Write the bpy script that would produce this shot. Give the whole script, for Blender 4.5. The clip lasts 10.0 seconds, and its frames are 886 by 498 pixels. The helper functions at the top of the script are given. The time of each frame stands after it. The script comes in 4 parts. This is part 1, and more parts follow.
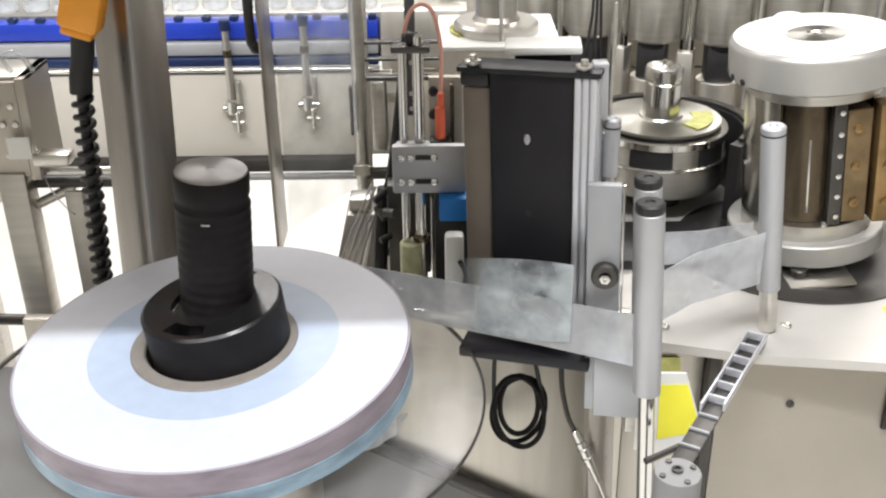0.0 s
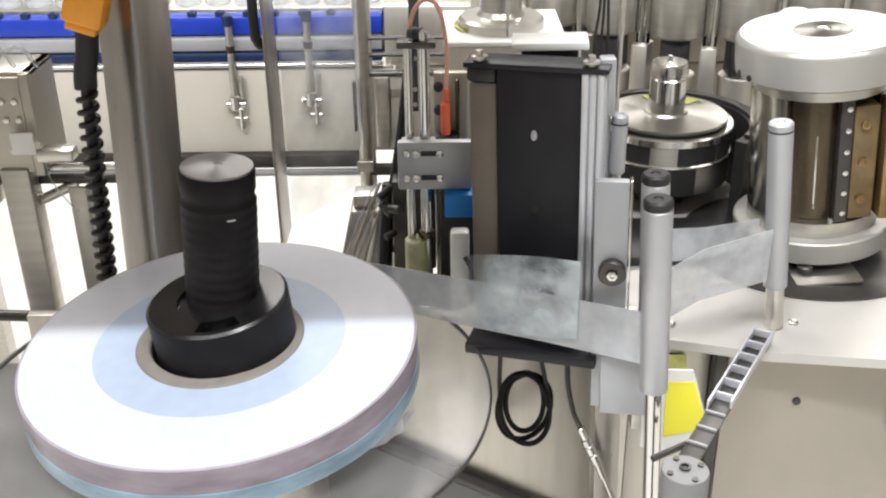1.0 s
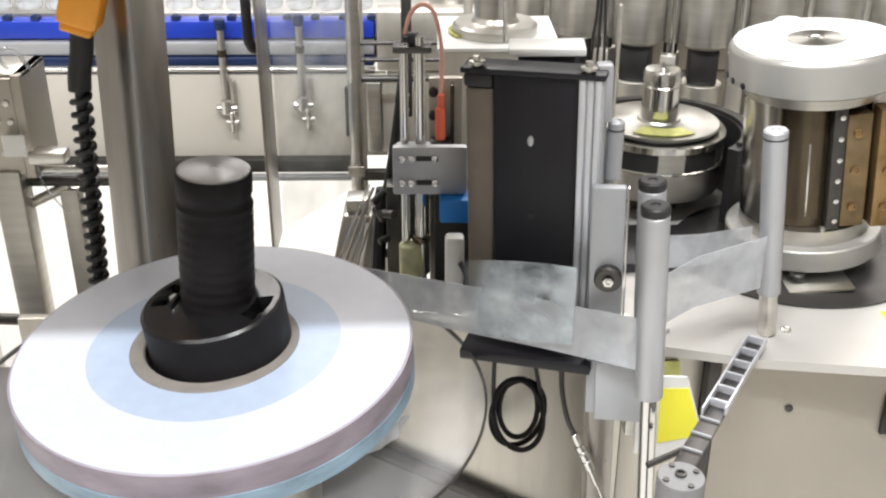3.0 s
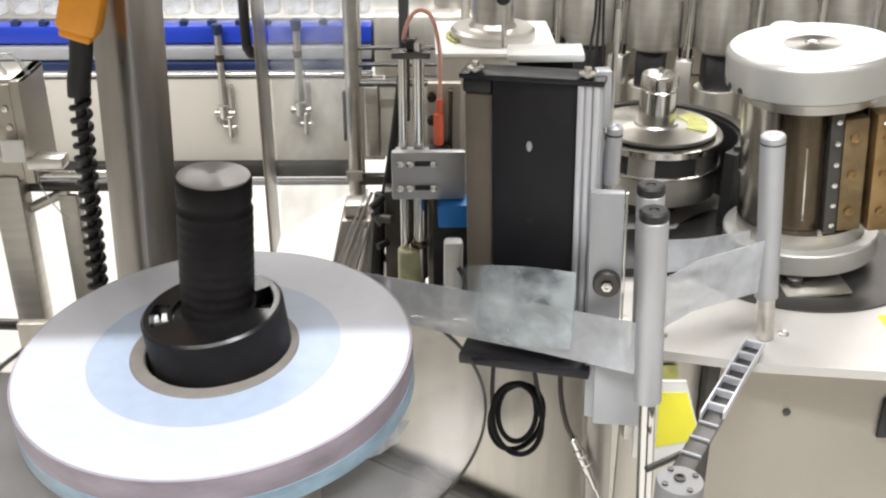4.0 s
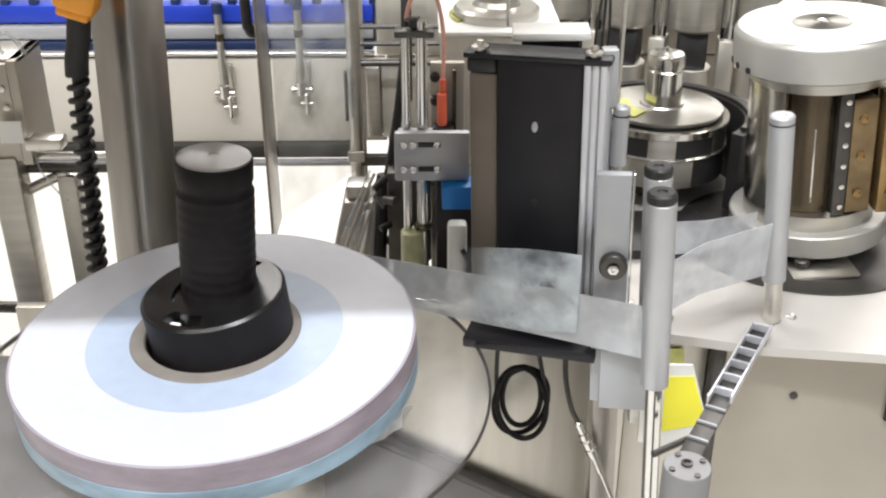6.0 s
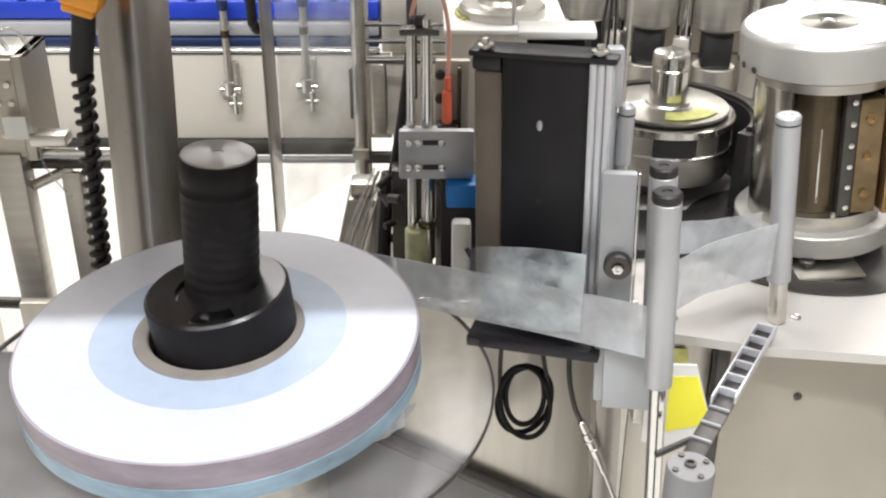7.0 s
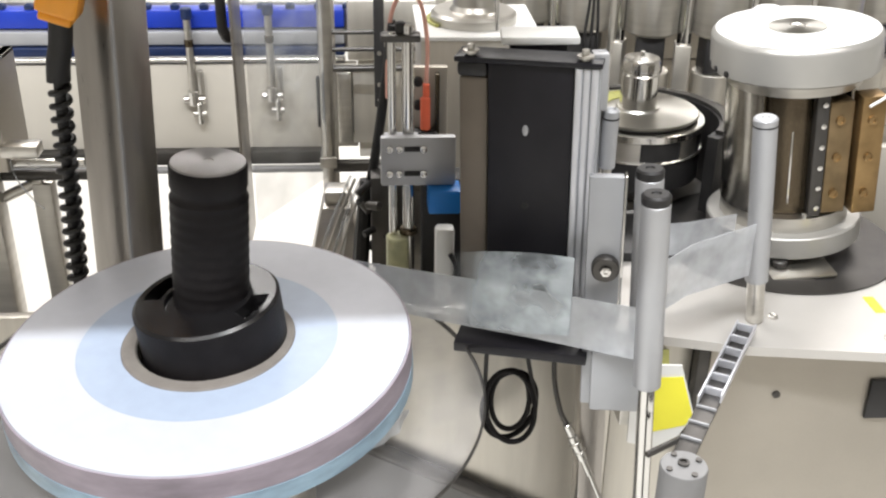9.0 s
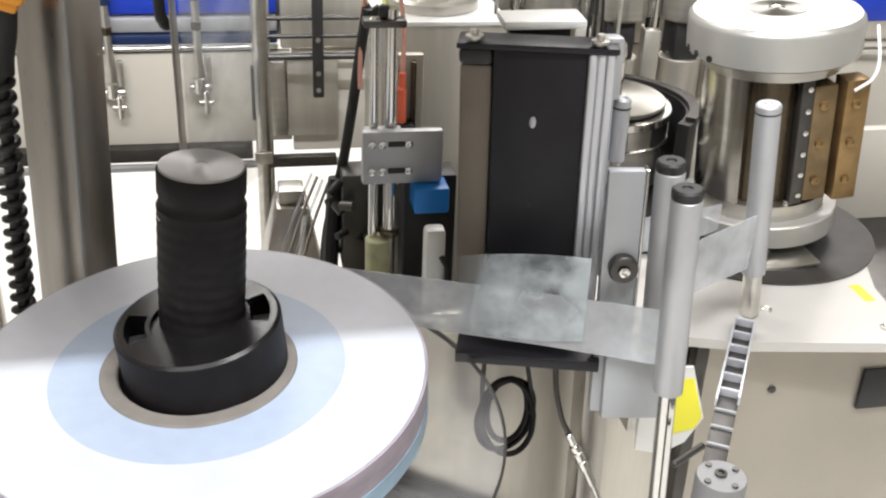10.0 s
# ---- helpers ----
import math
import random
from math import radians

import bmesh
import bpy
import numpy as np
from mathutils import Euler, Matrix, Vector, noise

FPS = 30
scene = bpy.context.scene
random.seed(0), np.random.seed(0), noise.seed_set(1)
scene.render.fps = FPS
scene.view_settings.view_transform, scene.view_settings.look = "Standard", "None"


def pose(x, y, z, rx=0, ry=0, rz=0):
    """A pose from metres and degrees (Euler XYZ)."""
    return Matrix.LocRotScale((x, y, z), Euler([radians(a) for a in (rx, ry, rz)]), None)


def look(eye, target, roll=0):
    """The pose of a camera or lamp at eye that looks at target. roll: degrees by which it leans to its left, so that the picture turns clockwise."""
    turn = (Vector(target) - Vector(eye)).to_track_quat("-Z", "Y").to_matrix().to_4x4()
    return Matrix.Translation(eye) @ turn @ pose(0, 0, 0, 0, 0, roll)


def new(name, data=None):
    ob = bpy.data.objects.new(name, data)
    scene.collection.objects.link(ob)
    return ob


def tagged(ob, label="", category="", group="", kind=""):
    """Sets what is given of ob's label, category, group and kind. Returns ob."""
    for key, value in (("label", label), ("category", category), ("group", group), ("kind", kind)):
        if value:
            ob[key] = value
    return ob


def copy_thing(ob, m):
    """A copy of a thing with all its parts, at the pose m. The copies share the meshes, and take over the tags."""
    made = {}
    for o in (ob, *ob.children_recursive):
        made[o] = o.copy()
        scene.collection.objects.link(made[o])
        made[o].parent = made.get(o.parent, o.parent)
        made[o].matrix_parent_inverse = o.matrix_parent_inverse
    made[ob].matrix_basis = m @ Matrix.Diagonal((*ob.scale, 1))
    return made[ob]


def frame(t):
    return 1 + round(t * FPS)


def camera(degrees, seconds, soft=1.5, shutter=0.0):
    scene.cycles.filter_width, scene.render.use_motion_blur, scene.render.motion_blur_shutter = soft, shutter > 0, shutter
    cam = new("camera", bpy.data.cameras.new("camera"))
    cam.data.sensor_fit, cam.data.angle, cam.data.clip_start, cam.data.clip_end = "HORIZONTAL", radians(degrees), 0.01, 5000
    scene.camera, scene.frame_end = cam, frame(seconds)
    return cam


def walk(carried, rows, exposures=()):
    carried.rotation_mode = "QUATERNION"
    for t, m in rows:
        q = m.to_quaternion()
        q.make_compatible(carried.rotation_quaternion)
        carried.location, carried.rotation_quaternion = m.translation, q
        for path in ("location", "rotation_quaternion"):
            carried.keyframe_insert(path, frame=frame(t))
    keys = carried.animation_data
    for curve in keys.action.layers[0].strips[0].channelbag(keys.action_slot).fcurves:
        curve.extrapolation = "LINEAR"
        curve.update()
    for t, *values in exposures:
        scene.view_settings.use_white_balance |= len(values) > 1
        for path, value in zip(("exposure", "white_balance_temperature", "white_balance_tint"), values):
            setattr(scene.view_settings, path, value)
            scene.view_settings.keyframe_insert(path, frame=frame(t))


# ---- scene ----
cam = camera(46.0, 10.0, soft=2.2)
# seconds, place, yaw, pitch, roll
ROWS = [
    (0.0, 0.0000, 0.0000, 1.5500, -0.13, -26.48, 0.69),
    (0.5, -0.0020, 0.0015, 1.5465, -0.11, -26.53, 0.83),
    (1.0, -0.0060, 0.0044, 1.5483, -0.09, -26.69, 0.66),
    (1.5, -0.0064, 0.0053, 1.5451, 0.05, -26.31, 0.58),
    (2.0, -0.0103, 0.0049, 1.5458, -0.34, -26.54, 0.28),
    (2.5, -0.0148, 0.0063, 1.5447, -0.54, -26.46, 0.05),
    (4.0, -0.0210, 0.0037, 1.5490, -0.93, -26.15, -0.06),
    (4.5, -0.0228, 0.0077, 1.5449, -0.75, -26.64, 0.13),
    (5.0, -0.0249, 0.0118, 1.5454, -0.96, -26.54, -0.21),
    (5.5, -0.0246, 0.0157, 1.5447, -1.04, -26.92, -0.04),
    (7.0, -0.0237, 0.0210, 1.5437, -0.53, -27.36, -0.22),
    (7.5, -0.0274, 0.0190, 1.5435, -0.65, -27.22, -0.48),
    (8.0, -0.0291, 0.0175, 1.5429, -0.84, -27.51, -0.48),
    (8.5, -0.0364, 0.0170, 1.5431, -1.62, -27.61, -0.57),
    (9.0, -0.0666, 0.0209, 1.5402, -3.63, -26.83, -0.70),
    (9.5, -0.1058, 0.0450, 1.5290, -5.20, -27.23, -1.56),
    (10.0, -0.1798, 0.1216, 1.5120, -10.52, -27.38, -2.19),
]
# the quick sway near the end
SWAY = [
    (9.2, look((-0.083, 0.020, 1.542), (0.075, 1.789, 0.622), -0.1)),
    (9.6, look((-0.124, 0.063, 1.521), (0.127, 1.838, 0.634), 3.2)),
    (9.7, look((-0.135, 0.072, 1.512), (0.135, 1.852, 0.641), 3.8)),
    (9.8, look((-0.152, 0.092, 1.520), (0.141, 1.865, 0.641), 3.5)),
    (9.9, look((-0.169, 0.109, 1.521), (0.186, 1.859, 0.620), 3.5)),
]
STEADY = [(t, pose(x, y, z, 90 + pitch, roll, yaw)) for t, x, y, z, yaw, pitch, roll in ROWS]
walk(cam, sorted(STEADY + SWAY, key=lambda row: row[0]))

# ---- light: an indoor hall with ceiling panels, and one LED batten over the machine ----
world = bpy.data.worlds.new("hall_air")
scene.world = world
world.use_nodes = True
world.node_tree.nodes["Background"].inputs[0].default_value = (0.9, 0.95, 1.0, 1)
world.node_tree.nodes["Background"].inputs[1].default_value = 0.15
scene.view_settings.exposure = 0.0


def area_lamp(name, place, target, sx, sy, watts, colour=(1.0, 0.965, 0.945)):
    data = bpy.data.lights.new(name, "AREA")
    data.shape, data.size, data.size_y, data.energy, data.color = "RECTANGLE", sx, sy, watts, colour
    ob = new(name, data)
    ob.matrix_world = look(place, target)
    return ob


area_lamp("batten_light", (-0.15, 0.22, 2.58), (-0.15, 0.85, 1.0), 1.1, 0.05, 46, (0.93, 0.96, 1.0))
for lx, ly, watts in ((-1.4, -0.42, 67), (1.4, -0.42, 48), (-1.5, 2.5, 60), (-0.7, 4.3, 78), (1.5, 3.4, 95)):
    area_lamp("ceiling_light", (lx, ly, 3.6), (lx, ly, 0), 1.8, 0.7, watts)


# ---- materials ----
def material(name, colour, rough=0.5, metal=0.0, vary=0.12, scale=40.0, bump=0.08, grain=400.0, stretch=(1, 1, 1), **more):
    """A principled surface with stains at one scale and grain at another."""
    m = bpy.data.materials.new(name)
    m.use_nodes = True
    t = m.node_tree
    b = t.nodes["Principled BSDF"]
    tex = t.nodes.new("ShaderNodeTexCoord")
    mp = t.nodes.new("ShaderNodeMapping")
    mp.inputs["Scale"].default_value = stretch
    t.links.new(tex.outputs["Object"], mp.inputs["Vector"])
    n1, n2 = t.nodes.new("ShaderNodeTexNoise"), t.nodes.new("ShaderNodeTexNoise")
    n1.inputs["Scale"].default_value, n2.inputs["Scale"].default_value = scale, grain
    n1.inputs["Detail"].default_value, n2.inputs["Detail"].default_value = 4, 2
    for n in (n1, n2):
        t.links.new(mp.outputs["Vector"], n.inputs["Vector"])
    ramp = t.nodes.new("ShaderNodeValToRGB")
    ramp.color_ramp.elements[0].position, ramp.color_ramp.elements[1].position = 0.3, 0.7
    ramp.color_ramp.elements[0].color = (*[c * (1 - vary) for c in colour], 1)
    ramp.color_ramp.elements[1].color = (*[min(1, c * (1 + vary * 0.6)) for c in colour], 1)
    t.links.new(n1.outputs["Fac"], ramp.inputs["Fac"])
    t.links.new(ramp.outputs["Color"], b.inputs["Base Color"])
    r = t.nodes.new("ShaderNodeMapRange")
    r.inputs["To Min"].default_value, r.inputs["To Max"].default_value = max(0.02, rough * 0.8), min(1, rough * 1.2)
    t.links.new(n2.outputs["Fac"], r.inputs["Value"])
    t.links.new(r.outputs["Result"], b.inputs["Roughness"])
    if bump:
        bp = t.nodes.new("ShaderNodeBump")
        bp.inputs["Strength"].default_value, bp.inputs["Distance"].default_value = bump, 0.002
        t.links.new(n2.outputs["Fac"], bp.inputs["Height"])
        t.links.new(bp.outputs["Normal"], b.inputs["Normal"])
    b.inputs["Metallic"].default_value = metal
    for key, value in more.items():
        b.inputs[key].default_value = value
    return m


STEEL = material("brushed_steel", (0.62, 0.60, 0.56), 0.34, 1.0, 0.10, 9, 0.05, 260, (1, 1, 12))
SHEET = material("satin_steel_sheet", (0.66, 0.63, 0.57), 0.42, 0.9, 0.08, 6, 0.04, 200, (10, 1, 1))
PANEL = material("bead_blasted_steel", (0.47, 0.435, 0.38), 0.46, 0.75, 0.10, 5, 0.04, 300)
DRUM = material("ground_steel", (0.56, 0.54, 0.50), 0.20, 1.0, 0.14, 7, 0.04, 220, (1, 1, 10))
CONVEYOR = material("conveyor_panel_steel", (0.56, 0.525, 0.46), 0.38, 0.0, 0.08, 5, 0.03, 300)
CAST = material("cast_grey_metal", (0.215, 0.213, 0.212), 0.5, 0.2, 0.08, 20, 0.04, 400)
DRUMCAP = material("satin_grey_metal", (0.42, 0.41, 0.385), 0.36, 0.5, 0.06, 14, 0.02, 400)
CHROME = material("polished_steel", (0.72, 0.71, 0.69), 0.14, 1.0, 0.06, 20, 0.0)
ALU = material("anodised_aluminium", (0.45, 0.455, 0.47), 0.45, 0.45, 0.06, 14, 0.03, 500)
ALU_GREY = material("grey_anodised_aluminium", (0.42, 0.43, 0.45), 0.48, 0.35, 0.07, 14, 0.03, 500)
DECK = material("white_deck_plate", (0.56, 0.54, 0.51), 0.35, 0.25, 0.05, 12, 0.02)
WHITE = material("white_plastic", (0.82, 0.82, 0.80), 0.4, 0.0, 0.03, 30, 0.02)
FILM = material("wound_film_edge", (0.40, 0.412, 0.45), 0.42, 0.0, 0.03, 60, 0.03, 900)
FILM_BLUE = material("blue_film_edge", (0.285, 0.335, 0.42), 0.42, 0.0, 0.04, 60, 0.03, 900)
BAND_MAUVE = material("mauve_printed_film", (0.275, 0.235, 0.275), 0.35, 0.0, 0.32, 18, 0.02, 200, (1, 1, 3))
BAND_BLUE = material("pale_blue_printed_film", (0.23, 0.335, 0.42), 0.3, 0.0, 0.38, 18, 0.02, 200, (1, 1, 3))
CARD = material("core_cardboard", (0.15, 0.135, 0.12), 0.7, 0.0, 0.1, 60)
BLACK = material("black_plastic", (0.016, 0.0152, 0.0155), 0.5, 0.0, 0.2, 60, 0.10, 700)
HUB = material("black_hub_plastic", (0.0105, 0.0092, 0.0096), 0.5, 0.0, 0.25, 50, 0.18, 600, **{"Specular IOR Level": 0.14})
COLLAR = material("black_collar_plastic", (0.006, 0.0056, 0.006), 0.24, 0.0, 0.25, 50, 0.05, 900, **{"Specular IOR Level": 0.5})
PROFILE = material("bright_aluminium_profile", (0.74, 0.75, 0.79), 0.34, 0.6, 0.06, 14, 0.02, 500)
# paler copy of the cap metal, with the lamp light on top painted in
CAPTOP = material("lit_top_aluminium", (0.86, 0.855, 0.84), 0.38, 0.25, 0.04, 14, 0.02, 400)
BOX = material("black_painted_steel", (0.0125, 0.0118, 0.0155), 0.42, 0.0, 0.2, 25, 0.05, 500, **{"Specular IOR Level": 0.35})
# side strip of the drive box: its shading is put into this brown
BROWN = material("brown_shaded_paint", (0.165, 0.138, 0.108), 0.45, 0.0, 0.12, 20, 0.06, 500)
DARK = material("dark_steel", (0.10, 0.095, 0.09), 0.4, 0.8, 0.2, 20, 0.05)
COLUMN = material("weathered_steel_column", (0.42, 0.396, 0.37), 0.30, 0.95, 0.22, 3, 0.0, 40, (9, 9, 1))
BRASS = material("dull_brass", (0.34, 0.225, 0.105), 0.38, 0.85, 0.3, 30, 0.06)
BRASS_DULL = material("tarnished_brass", (0.23, 0.165, 0.09), 0.42, 0.75, 0.35, 30, 0.06)
BRONZE = material("dark_bronze", (0.105, 0.082, 0.054), 0.26, 0.8, 0.3, 8, 0.03, 300, (8, 8, 1))
BLUE = material("blue_rail_plastic", (0.012, 0.045, 0.44), 0.35, 0.0, 0.1, 20, 0.02)
NAVY = material("navy_rail", (0.012, 0.026, 0.085), 0.3, 0.1, 0.2, 20, 0.02)
CYAN_BLUE = material("bright_blue_plastic", (0.01, 0.21, 0.68), 0.4, 0.0, 0.08, 30)
ORANGE = material("orange_yellow_plastic", (0.90, 0.36, 0.02), 0.4, 0.0, 0.08, 30)
RED = material("red_orange_cable", (0.90, 0.17, 0.08), 0.4, 0.0, 0.1, 30)
PEACH = material("faded_orange_cable", (0.86, 0.46, 0.37), 0.45, 0.0, 0.1, 30)
YELLOW = material("yellow_sign_paint", (0.95, 0.88, 0.05), 0.5, 0.0, 0.05, 10)
GREENISH = material("yellow_green_plastic", (0.50, 0.50, 0.30), 0.4, 0.0, 0.2, 60)
FLOOR = material("pale_epoxy_floor", (0.88, 0.87, 0.83), 0.25, 0.0, 0.05, 3, 0.02, 80)
WALL = material("hall_wall_paint", (0.50, 0.49, 0.46), 0.7, 0.0, 0.05, 2, 0.05, 90)


def clear(name, colour, mix, rough=0.1, vary=0.42):
    """A clear film or pane: partly see-through, partly a glossy surface."""
    m = material(name, colour, rough, 0.0, vary, 16, 0.0, 300, (1, 1, 1.6))
    t = m.node_tree
    see = t.nodes.new("ShaderNodeBsdfTransparent")
    blend = t.nodes.new("ShaderNodeMixShader")
    patch = t.nodes.new("ShaderNodeTexNoise")
    patch.inputs["Scale"].default_value, patch.inputs["Detail"].default_value = 22, 3
    share = t.nodes.new("ShaderNodeMapRange")
    share.inputs["From Min"].default_value, share.inputs["From Max"].default_value = 0.35, 0.65
    share.inputs["To Min"].default_value, share.inputs["To Max"].default_value = mix * 0.72, min(1, mix * 1.28)
    t.links.new(t.nodes["Texture Coordinate"].outputs["Object"], patch.inputs["Vector"])
    t.links.new(patch.outputs["Fac"], share.inputs["Value"])
    t.links.new(share.outputs["Result"], blend.inputs[0])
    t.links.new(see.outputs[0], blend.inputs[1])
    t.links.new(t.nodes["Principled BSDF"].outputs[0], blend.inputs[2])
    t.links.new(blend.outputs[0], t.nodes["Material Output"].inputs[0])
    return m


def turned(name, colour, rough, metal=1.0):
    """Lathe-turned metal: fine circular grooves that stretch the highlights into wedges."""
    m = material(name, colour, rough, metal, 0.05, 40, 0.0)
    t = m.node_tree
    tangent = t.nodes.new("ShaderNodeTangent")
    tangent.direction_type, tangent.axis = "RADIAL", "Z"
    b = t.nodes["Principled BSDF"]
    t.links.remove(b.inputs["Roughness"].links[0])
    b.inputs["Roughness"].default_value = rough
    b.inputs["Anisotropic"].default_value = 0.85
    t.links.new(tangent.outputs[0], b.inputs["Tangent"])
    return m


WORN_YELLOW = material("worn_yellow_paint", (0.50, 0.50, 0.16), 0.4, 0.3, 0.3, 60)
TURNED = turned("turned_steel", (0.44, 0.43, 0.40), 0.3)
TURNED_DARK = turned("turned_dark_cap", (0.42, 0.41, 0.41), 0.30, 1.0)

def print_film(name):
    """Clear film with a pale blue-white print in soft clouds that run along it."""
    m = clear(name, (0.70, 0.77, 0.85), 0.5, 0.35)
    t = m.node_tree
    share = t.nodes["Map Range.001"]
    share.inputs["From Min"].default_value, share.inputs["From Max"].default_value = 0.38, 0.62
    share.inputs["To Min"].default_value, share.inputs["To Max"].default_value = 0.10, 0.66
    split, start, ink = t.nodes.new("ShaderNodeSeparateXYZ"), t.nodes.new("ShaderNodeMapRange"), t.nodes.new("ShaderNodeMath")
    start.inputs["From Min"].default_value, start.inputs["From Max"].default_value = 0.005, 0.060
    start.interpolation_type, ink.operation = "SMOOTHSTEP", "MULTIPLY"
    t.links.new(t.nodes["Texture Coordinate"].outputs["Object"], split.inputs[0])
    t.links.new(split.outputs["X"], start.inputs["Value"])
    t.links.new(start.outputs["Result"], ink.inputs[0])
    t.links.new(share.outputs["Result"], ink.inputs[1])
    t.links.new(ink.outputs[0], t.nodes["Mix Shader"].inputs[0])
    return m


WEB = clear("clear_label_film", (0.62, 0.64, 0.67), 0.54, 0.35, 0.12)
PRINT = print_film("printed_label_film")
DISC = clear("smoky_clear_acrylic", (0.27, 0.262, 0.26), 0.17, 0.2)
PANE = clear("scratched_acrylic", (0.55, 0.57, 0.58), 0.16, 0.15)
BOTTLE = clear("clear_bottle_plastic", (0.70, 0.73, 0.76), 0.35, 0.1)


# ---- mesh makers ----
def put(bm, other, m=None):
    """Joins other into bm, moved by m."""
    me = bpy.data.meshes.new("tmp")
    other.to_mesh(me)
    other.free()
    if m is not None:
        me.transform(m)
    bm.from_mesh(me)
    bpy.data.meshes.remove(me)
    return bm


def block(x0, x1, y0, y1, z0, z1, bevel=0.0015):
    bm = bmesh.new()
    bmesh.ops.create_cube(bm, size=1)
    bmesh.ops.scale(bm, vec=(x1 - x0, y1 - y0, z1 - z0), verts=bm.verts)
    bmesh.ops.translate(bm, vec=((x0 + x1) / 2, (y0 + y1) / 2, (z0 + z1) / 2), verts=bm.verts)
    if bevel:
        bmesh.ops.bevel(bm, geom=bm.edges[:], offset=bevel, segments=2, affect="EDGES", profile=0.5)
    return bm


def lathe(profile, segs=64, x=0.0, y=0.0):
    """A turned form from (radius, height) pairs, bottom to top or round a ring."""
    bm = bmesh.new()
    loops = []
    for r, z in profile:
        if r < 1e-6:
            loops.append([bm.verts.new((x, y, z))])
        else:
            loops.append([bm.verts.new((x + r * math.cos(2 * math.pi * k / segs), y + r * math.sin(2 * math.pi * k / segs), z)) for k in range(segs)])
    for a, b in zip(loops, loops[1:]):
        for k in range(segs):
            j = (k + 1) % segs
            if len(a) == 1 and len(b) > 1:
                bm.faces.new((a[0], b[j], b[k]))
            elif len(b) == 1 and len(a) > 1:
                bm.faces.new((a[k], a[j], b[0]))
            elif len(a) > 1:
                bm.faces.new((a[k], a[j], b[j], b[k]))
    bmesh.ops.recalc_face_normals(bm, faces=bm.faces)
    return bm


def rod(r, z0, z1, x=0.0, y=0.0, segs=24, bevel=0.0015):
    c = min(bevel, r * 0.4)
    return lathe([(0, z0), (r - c, z0), (r, z0 + c), (r, z1 - c), (r - c, z1), (0, z1)], segs, x, y)


def ring(r0, r1, z0, z1, x=0.0, y=0.0, segs=96, c=0.0015):
    return lathe([(r0, z0), (r1 - c, z0), (r1, z0 + c), (r1, z1 - c), (r1 - c, z1), (r0 + c, z1), (r0, z1 - c), (r0, z0)], segs, x, y)


def rod_along(r, a, b, segs=16):
    a, b = Vector(a), Vector(b)
    d = b - a
    bm = rod(r, 0, d.length, segs=segs, bevel=0.0006)
    bmesh.ops.transform(bm, matrix=Matrix.Translation(a) @ d.to_track_quat("Z", "Y").to_matrix().to_4x4(), verts=bm.verts)
    return bm


def hose(points, r, segs=10, step=10):
    """A round hose along a smooth line through the points."""
    pts = [Vector(p) for p in points]
    ext = [pts[0] * 2 - pts[1]] + pts + [pts[-1] * 2 - pts[-2]]
    line = []
    for i in range(1, len(ext) - 2):
        p0, p1, p2, p3 = ext[i - 1:i + 3]
        for k in range(step):
            u = k / step
            line.append(0.5 * (2 * p1 + (p2 - p0) * u + (2 * p0 - 5 * p1 + 4 * p2 - p3) * u * u + (3 * p1 - p0 - 3 * p2 + p3) * u ** 3))
    line.append(pts[-1])
    bm, last = bmesh.new(), None
    side = None
    for i, p in enumerate(line):
        d = (line[min(i + 1, len(line) - 1)] - line[max(i - 1, 0)]).normalized()
        side = d.orthogonal().normalized() if side is None else (side - d * side.dot(d)).normalized()
        up = d.cross(side)
        now = [bm.verts.new(p + r * (math.cos(2 * math.pi * k / segs) * side + math.sin(2 * math.pi * k / segs) * up)) for k in range(segs)]
        if last:
            for k in range(segs):
                bm.faces.new((last[k], last[(k + 1) % segs], now[(k + 1) % segs], now[k]))
        else:
            bm.faces.new(now[::-1])
        last = now
    bm.faces.new(last)
    bmesh.ops.recalc_face_normals(bm, faces=bm.faces)
    return bm


def sheet(path, z0, z1, thick=0.0008):
    """A standing band along a plan line of (x, y) pairs; z0 and z1 may be lists."""
    bm, rows = bmesh.new(), []
    n = len(path)
    for i, (x, y) in enumerate(path):
        a, b = path[max(i - 1, 0)], path[min(i + 1, n - 1)]
        d = Vector((b[0] - a[0], b[1] - a[1], 0)).normalized()
        nrm = Vector((-d.y, d.x, 0)) * thick / 2
        lo = z0[i] if isinstance(z0, list) else z0
        hi = z1[i] if isinstance(z1, list) else z1
        rows.append([bm.verts.new(Vector((x, y, z)) + s * nrm) for s, z in ((-1, lo), (-1, hi), (1, hi), (1, lo))])
    for a, b in zip(rows, rows[1:]):
        for k in range(4):
            j = (k + 1) % 4
            bm.faces.new((a[k], a[j], b[j], b[k]))
    bm.faces.new(rows[0]), bm.faces.new(rows[-1][::-1])
    bmesh.ops.recalc_face_normals(bm, faces=bm.faces)
    return bm


def mesh_of(name, bm, mat, smooth=True):
    me = bpy.data.meshes.new(name)
    bm.to_mesh(me)
    bm.free()
    me.materials.append(mat)
    if smooth:
        me.shade_smooth()
        me.set_sharp_from_angle(angle=radians(35))
    return me


def part(name, bm, mat, parent, label=""):
    ob = new(name, mesh_of(name, bm, mat))
    ob.parent = parent
    if label:
        ob["label"] = label
    return ob


def thing(name, label, category, m=None, group="", kind=""):
    ob = new(name)
    ob.empty_display_size = 0.05
    if m is not None:
        ob.matrix_world = m
    return tagged(ob, label, category, group, kind)


def single(name, bm, mat, label, category="", kind="", group=""):
    return tagged(new(name, mesh_of(name, bm, mat)), label, category, group, kind)


